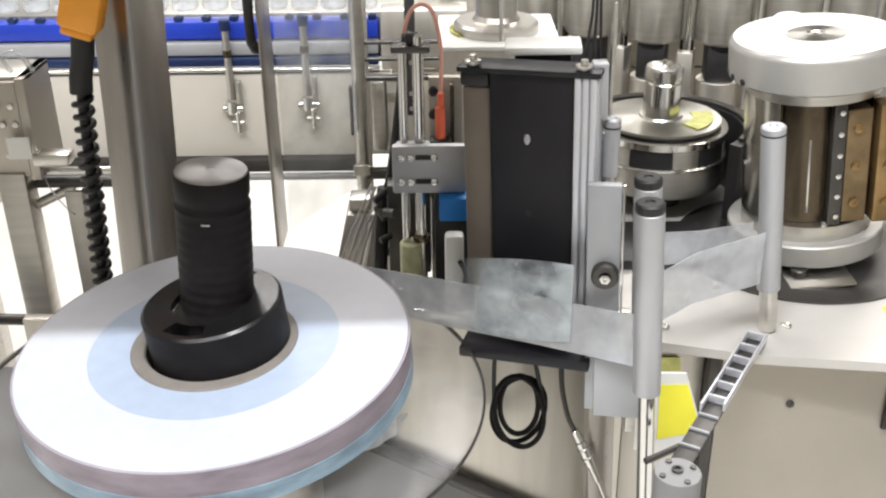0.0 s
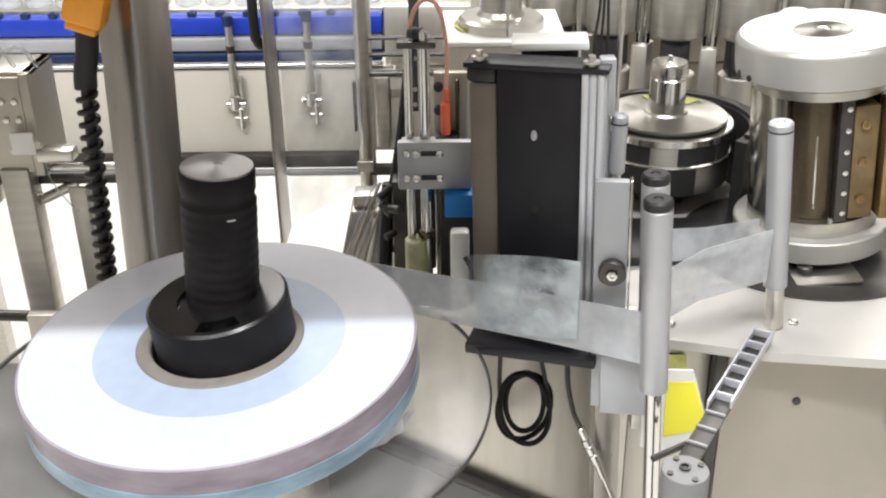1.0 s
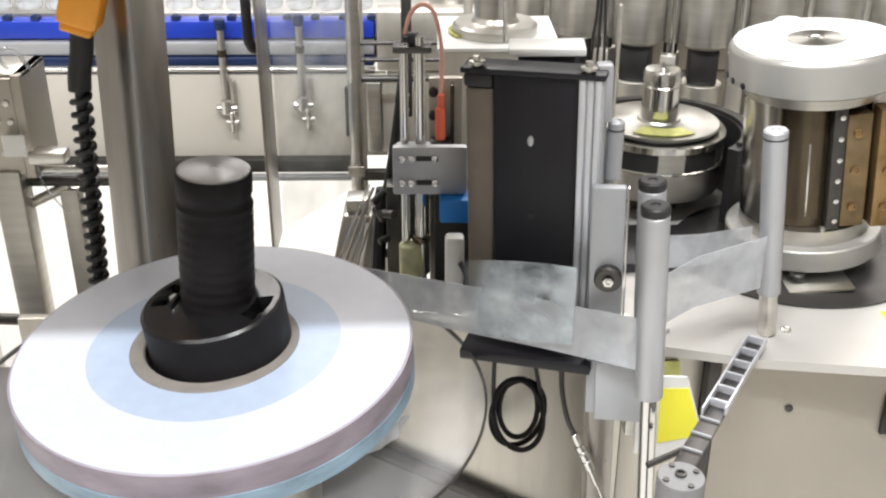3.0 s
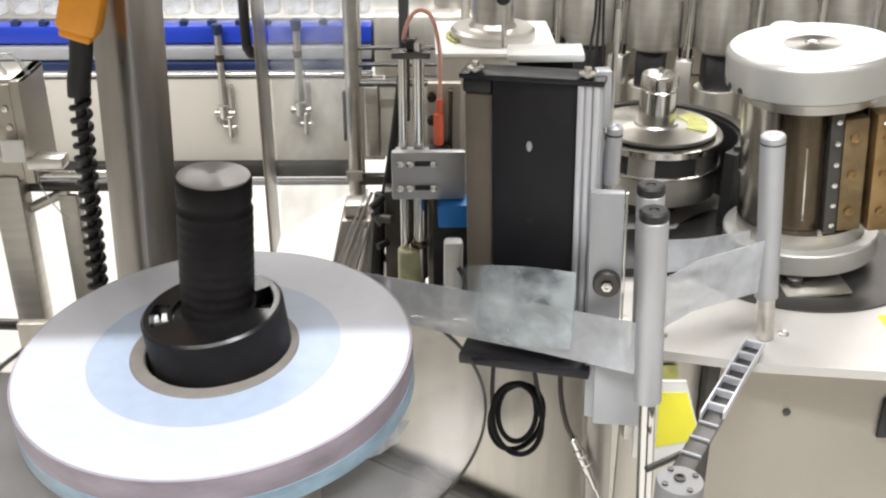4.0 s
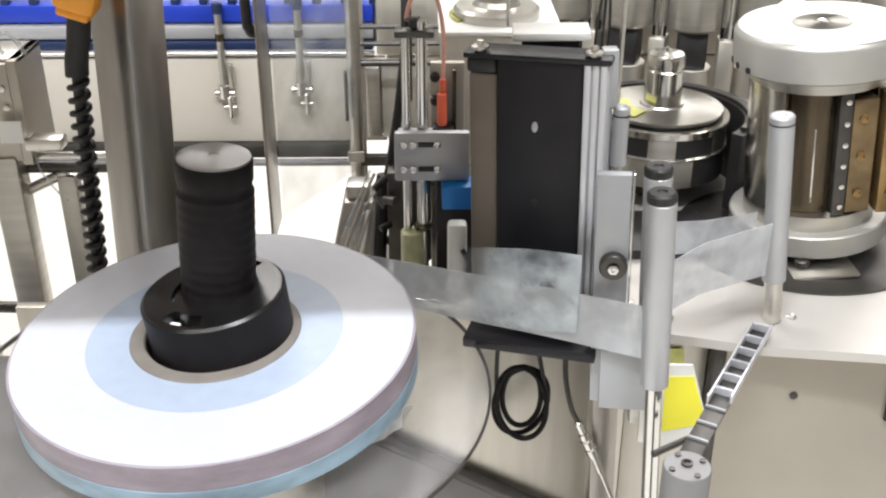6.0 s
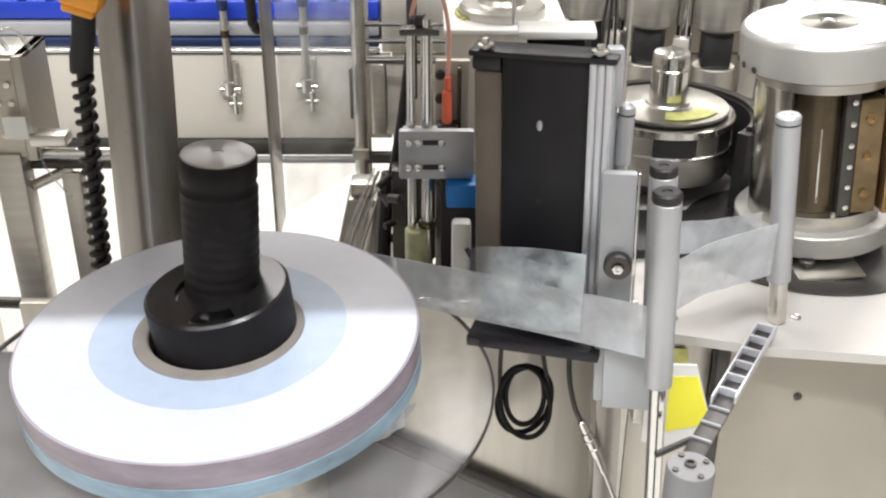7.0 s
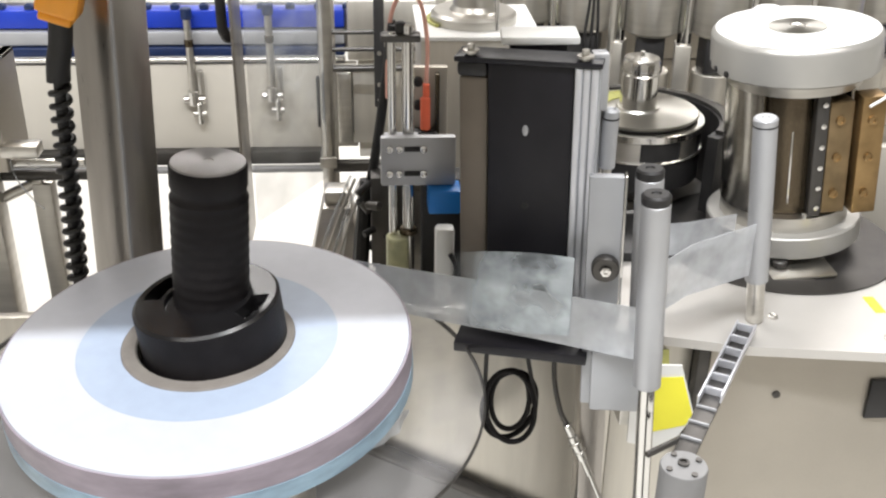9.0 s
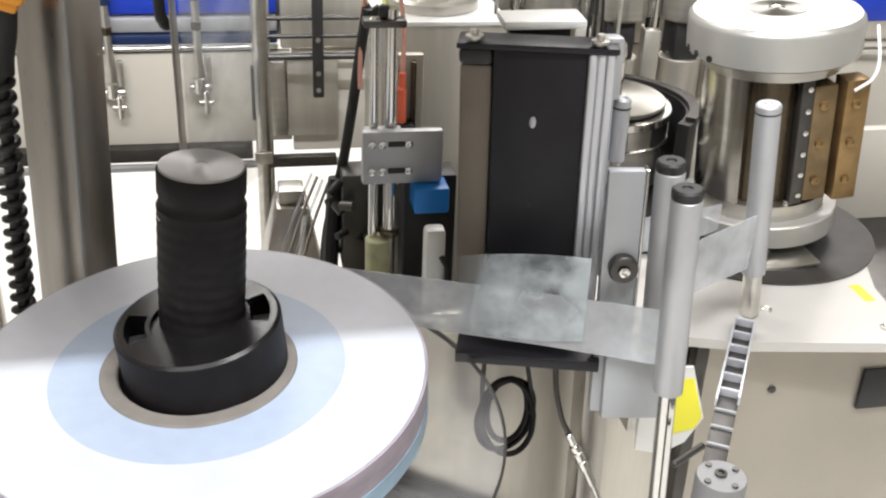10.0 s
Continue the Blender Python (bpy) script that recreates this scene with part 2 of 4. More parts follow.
def lean(ob, x, z, degrees):
    """Sets a thing off plumb about a point of its foot."""
    ob.matrix_world = Matrix.Translation((x, 0, z)) @ pose(0, 0, 0, 0, degrees, 0) @ Matrix.Translation((-x, 0, -z)) @ ob.matrix_world
    return ob


def cells(bm_fn, places):
    """One bmesh from a small form repeated at several poses."""
    bm = bmesh.new()
    for m in places:
        put(bm, bm_fn(), m)
    return bm


# ---- the hall ----
single("floor", block(-5, 5, -3, 8, -0.05, 0, 0), FLOOR, "pale glossy epoxy factory floor", "floor", "structure")
single("ceiling", block(-5, 5, -3, 8, 4.2, 4.3, 0), WALL, "plain pale factory ceiling", "ceiling", "structure")
for wname, b in (("wall_north", (-5, 5, 8, 8.1)), ("wall_south", (-5, 5, -3.1, -3)), ("wall_west", (-5.1, -5, -3, 8)), ("wall_east", (5, 5.1, -3, 8))):
    single(wname, block(*b, 0, 4.2, 0), WALL, "plain painted hall wall", "wall", "structure")
# ---- label reel, spinning on its plate ----
REEL = (-0.2265, 0.880, 0.968)
TILT, SIDE = 3.0, -2.0
reel = thing("label_reel", "white and pale blue wound roll of label film", "label reel", pose(*REEL, TILT, SIDE))
part("film_roll", lathe([(0.122, 0.001), (0.190, 0.001), (0.190, 0.046), (0.1895, 0.0468), (0.122, 0.0468)], 128), FILM, reel)
part("inner_film", lathe([(0.0816, 0.001), (0.1219, 0.001), (0.1219, 0.0468), (0.0816, 0.0468)], 128), FILM_BLUE, reel, "pale blue inner film layers")
part("printed_band", ring(0.1902, 0.1918, 0.020, 0.0462, segs=128, c=0.0003), BAND_MAUVE, reel, "mauve printed label edge")
part("lower_band", ring(0.1902, 0.1922, 0.002, 0.0198, segs=128, c=0.0003), BAND_BLUE, reel, "pale blue printed label edge")
HUB_AT = (REEL[0] + 0.0085, REEL[1] + 0.002, REEL[2])
HUB_SIDE = -5.5
hub = thing("reel_hub", "black plastic reel hub with two slots in its collar", "reel hub", pose(*HUB_AT, TILT, HUB_SIDE))
part("core", ring(0.0668, 0.0815, 0.0012, 0.0485), CARD, reel, "grey-brown cardboard core")


def hub_ring():
    """The hub's collar: a smooth flat top with a narrow groove round the post and two slots."""
    bm = bmesh.new()
    z0, z1, r1, segs = 0.0, 0.093, 0.0675, 120
    rin, rout = 0.0425, 0.0595
    floor_z = z1 - 0.004
    radii = [0.0, 0.0378, 0.0388, rin, rout, r1 - 0.0025, r1]
    deep = z1 - 0.022

    def quad(corners):
        bm.faces.new([bm.verts.new((rr * math.cos(a), rr * math.sin(a), z)) for rr, a, z in corners])

    for k in range(segs):
        a0, a1 = 2 * math.pi * k / segs, 2 * math.pi * (k + 1) / segs
        cut = (k + 7) % 60 < 14
        for i in range(6):
            lo, hi = (floor_z, floor_z) if i == 0 else (z1 - 0.0015, z1) if i == 1 else (z1, z1 - 0.0025) if i == 5 else (z1, z1)
            if cut and i == 3:
                lo = hi = deep
                for rr in (rin, rout):
                    quad([(rr, a0, z1), (rr, a1, z1), (rr, a1, deep), (rr, a0, deep)])
            quad([(radii[i], a0, lo), (radii[i + 1], a0, hi), (radii[i + 1], a1, hi), (radii[i], a1, lo)] if i else [(0, 0, lo), (radii[1], a0, hi), (radii[1], a1, hi)])
        quad([(0.0378, a0, z1 - 0.0015), (0.0378, a1, z1 - 0.0015), (0.0378, a1, floor_z), (0.0378, a0, floor_z)])
        quad([(r1, a0, z0), (r1, a1, z0), (r1, a1, z1 - 0.0025), (r1, a0, z1 - 0.0025)])
    for c in (0, math.pi):
        for e in (-7, 7):
            a = c + e * 2 * math.pi / segs
            quad([(rin, a, z1), (rout, a, z1), (rout, a, deep), (rin, a, deep)])
    bmesh.ops.remove_doubles(bm, verts=bm.verts, dist=0.00005)
    bmesh.ops.recalc_face_normals(bm, faces=bm.faces)
    return bm


part("hub_collar", hub_ring(), COLLAR, hub, "black textured hub collar with two slots")
part("collar_skirt", ring(0.0676, 0.0681, 0.0, 0.0905, c=0.0002), HUB, hub, "matt black collar side")
part("latch", block(0.0440, 0.0580, -0.010, 0.010, 0.0712, 0.080, 0.001), BLACK, hub)
part("latch", block(-0.0580, -0.0440, -0.010, 0.010, 0.0712, 0.080, 0.001), BLACK, hub)
part("latch_pin", block(0.0440, 0.0512, -0.0195, -0.008, 0.0712, 0.0835, 0.001), WHITE, hub, "pale latch pin")
part("latch_pin", block(0.0540, 0.0588, -0.0185, -0.011, 0.0712, 0.0835, 0.001), WHITE, hub, "pale latch pin")
POST = (-0.2245, 0.890, 1.040, 0, 3.5)
post = thing("hub_post", "black ribbed post with a turned metal cap in the hub", "hub post", pose(*POST))
RIBS = [(0.0352 + 0.00022 * math.cos(2 * math.pi * k / 6), 0.018 + 0.00185 * k) for k in range(55)]
part("barrel", lathe([(0.0352, 0.0)] + RIBS + [(0.0335, 0.121), (0.0335, 0.127), (0.0348, 0.130), (0.0348, 0.1475), (0.0335, 0.1495)], 64), HUB, post, "black softly ribbed barrel")
part("cap", lathe([(0.0334, 0.1492), (0.033, 0.1512), (0.005, 0.152), (0.0045, 0.1513), (0.0, 0.1513)], 64), TURNED_DARK, post, "turned grey-black metal cap")
part("grip_mark", block(-0.004, 0.004, -0.0358, -0.0345, 0.110, 0.1115, 0.0003), STEEL, post)

plate = thing("reel_plate", "large round smoky clear acrylic plate under the reel", "reel plate")
part("disc", lathe([(0, 0.938), (0.262, 0.938), (0.264, 0.941), (0.262, 0.946), (0, 0.946)], 128, REEL[0], 0.892), DISC, plate)
part("rim", ring(0.2625, 0.2650, 0.9375, 0.9425, REEL[0], 0.892, 128), DARK, plate, "dark plate rim")
part("spindle_housing", rod(0.170, 0.9465, 0.9605, REEL[0], 0.89, 96), STEEL, plate)
part("bearing", lathe([(0.12, 0.9606), (0.12, 0.9672), (0.0, 0.9672)], 64, REEL[0], 0.886), DARK, plate)
part("pillar", rod(0.09, 0.0, 0.9379, REEL[0], 0.892, 48), STEEL, plate)

scrap = single("film_scrap", sheet([(-0.078, 0.790), (-0.066, 0.797), (-0.058, 0.808), (-0.050, 0.814), (-0.046, 0.832), (-0.040, 0.846)], [0.9464] * 6, [0.954, 0.962, 0.957, 0.964, 0.958, 0.950]), WEB, "crumpled clear film scrap on the turntable", "film scrap")
bar = single("steel_strip", block(-0.040, 0.014, -0.003, 0.003, 0.9462, 0.956, 0.001), CHROME, "bright steel strip lying at the turntable edge", "strip")
bar.matrix_world = pose(0.0, 1.034, 0, 0, 0, -10)

# ---- printed film web from the reel round the rollers ----
R1, R2 = (0.2015, 0.885), (0.380, 1.078)
web = thing("film_web", "moving strip of clear printed label film", "label film")
part("span", sheet([(-0.19, 1.078), (-0.10, 1.042), (-0.03, 1.011), (0.0, 0.996), (0.10, 0.948), (0.194, 0.900)], [0.966, 0.963, 0.958, 0.958, 0.962, 0.964], [1.010, 1.012, 1.014, 1.016, 1.020, 1.024]), WEB, web)
part("printed_label", sheet([(0.006, 0.9912), (0.035, 0.9772), (0.065, 0.9632), (0.095, 0.9484), (0.128, 0.9312)], [0.966, 0.962, 0.964, 0.968, 0.976], [1.044, 1.052, 1.058, 1.063, 1.066]), PRINT, web, "fluttering clear label with a cloudy blue-white print")
part("outfeed_span", sheet([(0.2235, 0.954), (0.27, 1.002), (0.362, 1.064)], [0.985, 0.980, 0.970], [1.046, 1.043, 1.036]), WEB, web)
part("return_span", sheet([(0.24, 1.13), (0.31, 1.15), (0.39, 1.20)], [0.960, 0.955, 0.950], [1.005, 0.998, 0.985]), WEB, web)


def guide_roller(name, x, y, z0, z1, r, foot, label, cap=None, stem=0.62):
    ob = thing(name, label, "roller", None, "guide rollers of the film web")
    sl = part("sleeve", lathe([(0, z0), (r - 0.001, z0), (r, z0 + 0.001), (r, z1 - 0.001), (r - 0.001, z1), (0, z1)], 48, x, y), ALU, ob)
    part("cap", lathe([(r - 0.0005, z1 + 0.0002), (r, z1 + 0.002), (r, z1 + 0.008), (r - 0.002, z1 + 0.010), (0.005, z1 + 0.010), (0.004, z1 + 0.0085), (0, z1 + 0.0085)], 48, x, y), cap or BLACK, sl, "grey roller end cap" if cap else "black roller end cap")
    if cap:
        part("groove", ring(r - 0.003, r + 0.0003, z1 - 0.0005, z1 + 0.0012, x, y, 48, 0.0002), BLACK, sl, "thin dark groove under the cap")
    part("shaft", rod(r * stem, foot, z0, x, y, 32), STEEL if cap else CHROME, ob, "steel shaft")
    return ob


lean(guide_roller("guide_roller", *R1, 0.944, 1.146, 0.0140, 0.45, "grey aluminium guide roller on a polished shaft"), R1[0], 0.95, -3.3)
lean(guide_roller("guide_roller", *R2, 0.956, 1.150, 0.0135, 0.9005, "grey aluminium guide roller standing on the deck", ALU, 0.78), R2[0], 0.94, -5.6)
lean(guide_roller("guide_roller", 0.2095, 0.946, 0.962, 1.146, 0.0140, 0.9585, "grey aluminium guide roller behind the bracket"), 0.213, 0.95, -3.0)
guide_roller("guide_roller", 0.172, 1.015, 1.128, 1.182, 0.0085, 1.0, "thin grey aluminium guide roller", ALU)

# ---- black drive box ----
BX = pose(0.059, 1.022, 0, 0, 0, -17)
box = thing("drive_box", "tall black painted drive unit with an aluminium profile", "drive unit", BX)
part("body", block(-0.006, 0.080, 0.000, 0.050, 0.948, 1.238, 0.0015), BOX, box)
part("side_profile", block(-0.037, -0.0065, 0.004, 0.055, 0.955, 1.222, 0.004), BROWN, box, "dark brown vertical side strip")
part("top_plate", block(-0.040, 0.108, -0.004, 0.034, 1.2385, 1.2445, 0.0015), BOX, box)
part("strip_cap", block(-0.038, -0.007, 0.0, 0.050, 1.2225, 1.2380, 0.004), BLACK, box)
part("base_plate", block(-0.030, 0.112, -0.062, 0.050, 0.936, 0.9478, 0.0015), BOX, box, "black base plate")
part("skirt", block(-0.026, 0.080, -0.012, -0.0005, 0.9482, 0.985, 0.0015), BOX, box)
for px in (0.0815, 0.0895, 0.0975):
    part("profile_rib", block(px, px + 0.0065, -0.004 + (0.002 if px == 0.0895 else 0), 0.030, 0.950, 1.2380, 0.0015), PROFILE, box, "silver aluminium profile")
part("profile_back", block(0.0805, 0.106, 0.0, 0.034, 0.9485, 1.2375, 0.001), ALU_GREY, box)
part("round_plug", lathe([(0.0045, 0), (0.0045, 0.0012), (0.003, 0.002), (0, 0.002)], 24), ALU, box, "pale plug in the box face").matrix_basis = pose(0.033, -0.0002, 1.170, 90, 0, 0) @ Matrix.Diagonal((0.7, 1.25, 1, 1))
part("screw_hole", lathe([(0.0038, 0), (0.0038, 0.0008), (0.002, 0.0012), (0, 0.0006)], 20), BLACK, box).matrix_basis = pose(0.034, -0.0002, 1.086, 90, 0, 0)
for px, py in ((-0.024, 0.004), (0.090, 0.004)):
    k = part("thumb_screw", lathe([(0.004, 0), (0.004, 0.003), (0.0085, 0.0032), (0.0085, 0.0055), (0.0038, 0.006), (0.0038, 0.011), (0, 0.0115)], 24), STEEL, box, "steel thumb screw")
    k.matrix_basis = pose(px, py, 1.2447)
top = thing("white_cover", "white sheet-metal cover on top of the black unit", "cover", pose(0.060, 1.045, 0, 0, 0, -4))
part("lid", block(0.010, 0.090, 0.014, 0.058, 1.2450, 1.2535, 0.002), WHITE, top)
part("neck", block(0.02, 0.08, 0.036, 0.057, 0.9, 1.2448, 0.002), BOX, top, "black rear housing")
part("knob_stem", rod(0.002, 1.2542, 1.300, 0.006, 0.04, 12), CHROME, top)
part("knob", rod(0.007, 1.300, 1.325, 0.006, 0.04, 20, 0.003), BLACK, top, "black round knob")

lean(box, 0.054, 0.94, -1.5)
lean(top, 0.054, 0.94, -1.5)

wires = thing("thin_cables", "thin black cables rising beside the drive unit", "cable")
for k in range(3):
    part("wire", hose([(0.152 + 0.006 * k, 1.070, 1.10), (0.150 + 0.007 * k, 1.072, 1.24), (0.155 + 0.004 * k, 1.080, 1.30), (0.149 + 0.006 * k, 1.085, 1.42)], 0.0016), BLACK, wires)
part("rod", rod(0.003, 1.0, 1.30, 0.175, 1.060, 12), STEEL, wires, "thin steel rod")

# ---- bracket plate that carries the rollers ----
brk = thing("roller_bracket", "grey anodised bracket plate beside the rollers", "bracket")
part("plate", block(-0.016, 0.018, -0.006, 0.006, 0.885, 1.150, 0.002), ALU_GREY, brk).matrix_basis = pose(0.164, 0.944, 0, 0, 0, -10)
part("lower_plate", block(-0.006, 0.052, -0.018, -0.0062, 0.885, 0.958, 0.002), ALU_GREY, brk).matrix_basis = pose(0.164, 0.944, 0, 0, 0, -10)
part("plate_lip", block(-0.0012, 0.0012, -0.004, 0.010, 0.960, 1.150, 0.0005), CHROME, brk, "bright plate edge").matrix_basis = pose(0.1836, 0.940, 0, 0, 0, -10)
kn = part("clamp_knob", lathe([(0.014, 0), (0.014, 0.008), (0.0125, 0.010), (0.006, 0.010), (0.005, 0.007), (0, 0.007)], 32), DARK, brk, "dark round clamp screw")
kn.matrix_basis = pose(0.166, 0.936, 1.054, 90, 0, -10)
part("screw", lathe([(0.0055, 0), (0.0055, 0.004), (0.003, 0.0045), (0, 0.003)], 6), CHROME, brk).matrix_basis = pose(0.1645, 0.9265, 1.054, 90, 0, -10)
for zz in (0.94, 0.985):
    part("screw", lathe([(0.003, 0), (0.003, 0.003), (0, 0.003)], 12), CHROME, brk).matrix_basis = pose(0.177, 0.932, zz, 90, 0, -10)
part("spacer", block(0.160, 0.176, 1.006, 1.024, 1.1925, 1.252, 0.002), ALU, brk, "pale aluminium spacer")
part("post", block(0.160, 0.190, 0.995, 1.035, 0.0, 0.9355, 0.003), COLUMN, brk, "grey steel support post")

brk.location.x += 0.009
lean(brk, 0.173, 0.9, -2.0)

# ---- cable coil below the drive box ----
coil = thing("cable_coil", "coiled black cable hanging from the drive unit", "cable")
for k, (rx, rz, dz, dy) in enumerate(((0.029, 0.050, 0.0, 0.0), (0.0225, 0.041, 0.007, 0.004), (0.031, 0.046, -0.004, 0.010))):
    pts = [(0.083 + rx * math.cos(a) + 0.10 * (k - 1) * rz * math.sin(a), 1.010 + dy, 0.832 + dz + rz * math.sin(a)) for a in [2 * math.pi * i / 14 for i in range(15)]]
    part("loop", hose(pts, 0.0033, 8, 4), HUB, coil)
part("tail", hose([(0.0545, 1.012, 0.832), (0.053, 1.012, 0.88), (0.055, 1.014, 0.9365)], 0.0026), BLACK, coil)
part("tail", hose([(0.1115, 1.012, 0.84), (0.102, 1.012, 0.89), (0.092, 1.014, 0.9365)], 0.0026), BLACK, coil)
air = thing("air_hose", "grey pneumatic hose with chrome fittings", "hose")
part("tube", hose([(0.130, 1.010, 0.935), (0.130, 1.000, 0.88), (0.137, 0.990, 0.842), (0.145, 0.985, 0.824)], 0.003), DARK, air)
knots = [Vector(v) for v in ((0.145, 0.985, 0.824), (0.152, 0.983, 0.809), (0.166, 0.976, 0.780), (0.174, 0.970, 0.762), (0.200, 0.952, 0.700))]
for a, b, rad in zip(knots, knots[1:], (0.0050, 0.0066, 0.0048, 0.0030)):
    part("fitting", rod_along(rad, a, b), CHROME, air, "chrome screw fitting")
for u in (0.25, 0.62):
    p = knots[1].lerp(knots[2], u)
    part("collar", rod_along(0.0078, p, p.lerp(knots[2], 0.12)), STEEL, air)

# ---- machine deck and cabinet ----
cab = thing("machine_cabinet", "brushed steel labelling machine cabinet with white deck", "machine")
deck = bmesh.new()
prof = [(0.20, 1.066), (0.36, 1.020), (0.552, 0.994), (0.570, 1.120), (0.640, 1.30), (0.640, 1.9), (0.20, 1.9)]
lo, hi = [deck.verts.new((x, y, 0.888)) for x, y in prof], [deck.verts.new((x, y, 0.900)) for x, y in prof]
deck.faces.new(hi), deck.faces.new(lo[::-1])
for i in range(len(prof)):
    j = (i + 1) % len(prof)
    deck.faces.new((lo[i], lo[j], hi[j], hi[i]))
dp = part("deck_plate", deck, DECK, cab, "white-grey metal deck plate")
part("front_panel", block(0.325, 0.644, 1.046, 1.060, 0.05, 0.8878, 0.002), PANEL, cab)
part("front_panel", block(-0.50, 0.215, 1.062, 1.076, 0.05, 0.935, 0.002), SHEET, cab)
# shade at the cabinet corner, built as a dark upright panel
part("corner_shade_panel", block(0.310, 0.3245, 1.045, 1.074, 0.05, 0.8876, 0.002), DARK, cab, "dark panel standing in for shade at the corner")
part("inner_panel", block(0.2155, 0.3095, 1.064, 1.074, 0.05, 0.8876, 0.002), SHEET, cab)
for sx, sy in ((0.409, 1.085), (0.345, 1.185), (0.262, 1.085), (0.30, 1.15), (0.53, 1.03)):
    part("deck_screw", lathe([(0.0062, 0.9003), (0.0062, 0.9025), (0.004, 0.904), (0.002, 0.9025), (0, 0.9025)], 16, sx, sy), STEEL, dp)
part("panel_screw", lathe([(0.005, 0), (0.005, 0.002), (0.002, 0.003), (0, 0.002)], 16), DARK, cab).matrix_basis = pose(0.413, 1.0455, 0.815, 90, 0, 0)
part("side_box", block(0.645, 1.05, 1.05, 1.86, 0.05, 0.80, 0.003), DARK, cab, "dark lower side housing")
part("side_cover", block(0.646, 1.05, 1.50, 1.52, 0.8002, 0.955, 0.002), CONVEYOR, cab, "pale side cover")
part("panel_slot", block(0.528, 0.590, 1.0405, 1.0458, 0.778, 0.834, 0.001), BLACK, cab, "dark slot in the front panel")
part("yellow_mark", block(0.540, 0.553, 1.090, 1.128, 0.9003, 0.9012, 0), YELLOW, cab, "yellow paint mark on the deck")
part("dark_disc", lathe([(0, 0.9006), (0.165, 0.9006), (0.165, 0.9030), (0, 0.9030)], 96, 0.485, 1.30), DARK, cab, "dark steel ring plate under the drum")
part("dark_belt", block(0.23, 0.36, 1.235, 1.36, 0.9006, 0.914, 0.002), BLACK, cab)
part("foot_rail", rod_along(0.010, (-0.285, 1.0490, 0.864), (0.170, 1.0490, 0.614)), DARK, cab, "dark sloping foot rail")


def prism(outline, y0, y1):
    """An upright slab from an outline of (x, z) pairs."""
    bm = bmesh.new()
    f, k = [bm.verts.new((x, y0, z)) for x, z in outline], [bm.verts.new((x, y1, z)) for x, z in outline]
    bm.faces.new(f), bm.faces.new(k[::-1])
    for i in range(len(outline)):
        j = (i + 1) % len(outline)
        bm.faces.new((f[i], k[i], k[j], f[j]))
    bmesh.ops.recalc_face_normals(bm, faces=bm.faces)
    return bm


part("kick_panel", prism([(-0.75, 0.02), (0.170, 0.02), (0.170, 0.618), (-0.29, 0.871), (-0.75, 0.871)], 1.0575, 1.0600), CAST, cab, "grey sloping lower panel")
part("faded_sticker", prism([(0.250, 0.838), (0.282, 0.838), (0.278, 0.874), (0.250, 0.874)], 1.0585, 1.0597), WORN_YELLOW, cab, "faded yellow sticker on the panel")
sign = thing("warning_label", "white plate with a bright yellow field behind the roller", "sign")
part("white_plate", prism([(0.205, 0.926), (0.258, 0.924), (0.279, 0.858), (0.262, 0.828), (0.236, 0.815), (0.207, 0.824)], 0.9480, 0.9510), WHITE, sign)
part("yellow_field", prism([(0.230, 0.910), (0.2605, 0.910), (0.2765, 0.860), (0.270, 0.846), (0.232, 0.838)], 0.9470, 0.9478), YELLOW, sign, "bright yellow field")
part("mount", block(0.196, 0.222, 0.9512, 1.010, 0.845, 0.880, 0.002), STEEL, sign)

# ---- pocketed arm and its pivot block ----
arm = thing("pocketed_arm", "slotted steel arm between pivot block and roller", "arm")
A, B = Vector((0.222, 0.812, 0.912)), Vector((0.363, 1.048, 0.912))
AM = Matrix.Translation(A) @ pose(0, 0, 0, 0, 0, math.degrees(math.atan2(B.y - A.y, B.x - A.x)))
L = (B - A).length
# the arm's shadow is put into this strip's dark metal
part("floor_strip", block(0, L, -0.0105, 0.0105, -0.008, -0.005, 0.0005), DARK, arm, "strip under the bars, darkened for shade").matrix_basis = AM
for s in (-1, 1):
    # light on the arm as colour: pale rails only on the lit stretch
    part("side_rail", block(L * (0.36 if s > 0 else 0.40), L, s * 0.0105 - 0.0012, s * 0.0105 + 0.0012, -0.0048, 0.005, 0.0006), PROFILE, arm, "side rail, paler and only along the lit end").matrix_basis = AM
for k in range(9):
    x = 0.034 + k * (L - 0.040) / 8
    # duller, lower bars for the shaded end, pale ones for the lit end
    if k < 3:
        part("cross_bar", block(x - 0.0012, x + 0.0012, -0.0105, 0.0105, -0.0048, -0.0015, 0.0005), ALU, arm).matrix_basis = AM
    else:
        part("cross_bar", block(x - 0.0014, x + 0.0014, -0.0092, 0.0092, -0.0048, 0.0045, 0.0005), PROFILE, arm, "cross bar, paler for the lit end").matrix_basis = AM
part("link", rod_along(0.0035, (0.196, 0.838, 0.893), (0.236, 0.862, 0.893)), DARK, arm, "thin dark link rod")
piv = thing("pivot_block", "round aluminium pivot block with socket screws", "pivot")
br = part("barrel", lathe([(0, 0.3), (0.0225, 0.3), (0.0225, 0.922), (0.0215, 0.924), (0, 0.924)], 48, 0.2145, 0.782), CAST, piv)
part("socket_screw", lathe([(0.0055, 0.9242), (0.0055, 0.9265), (0.003, 0.927), (0.0028, 0.925), (0, 0.925)], 16, 0.2145, 0.784), DARK, br)
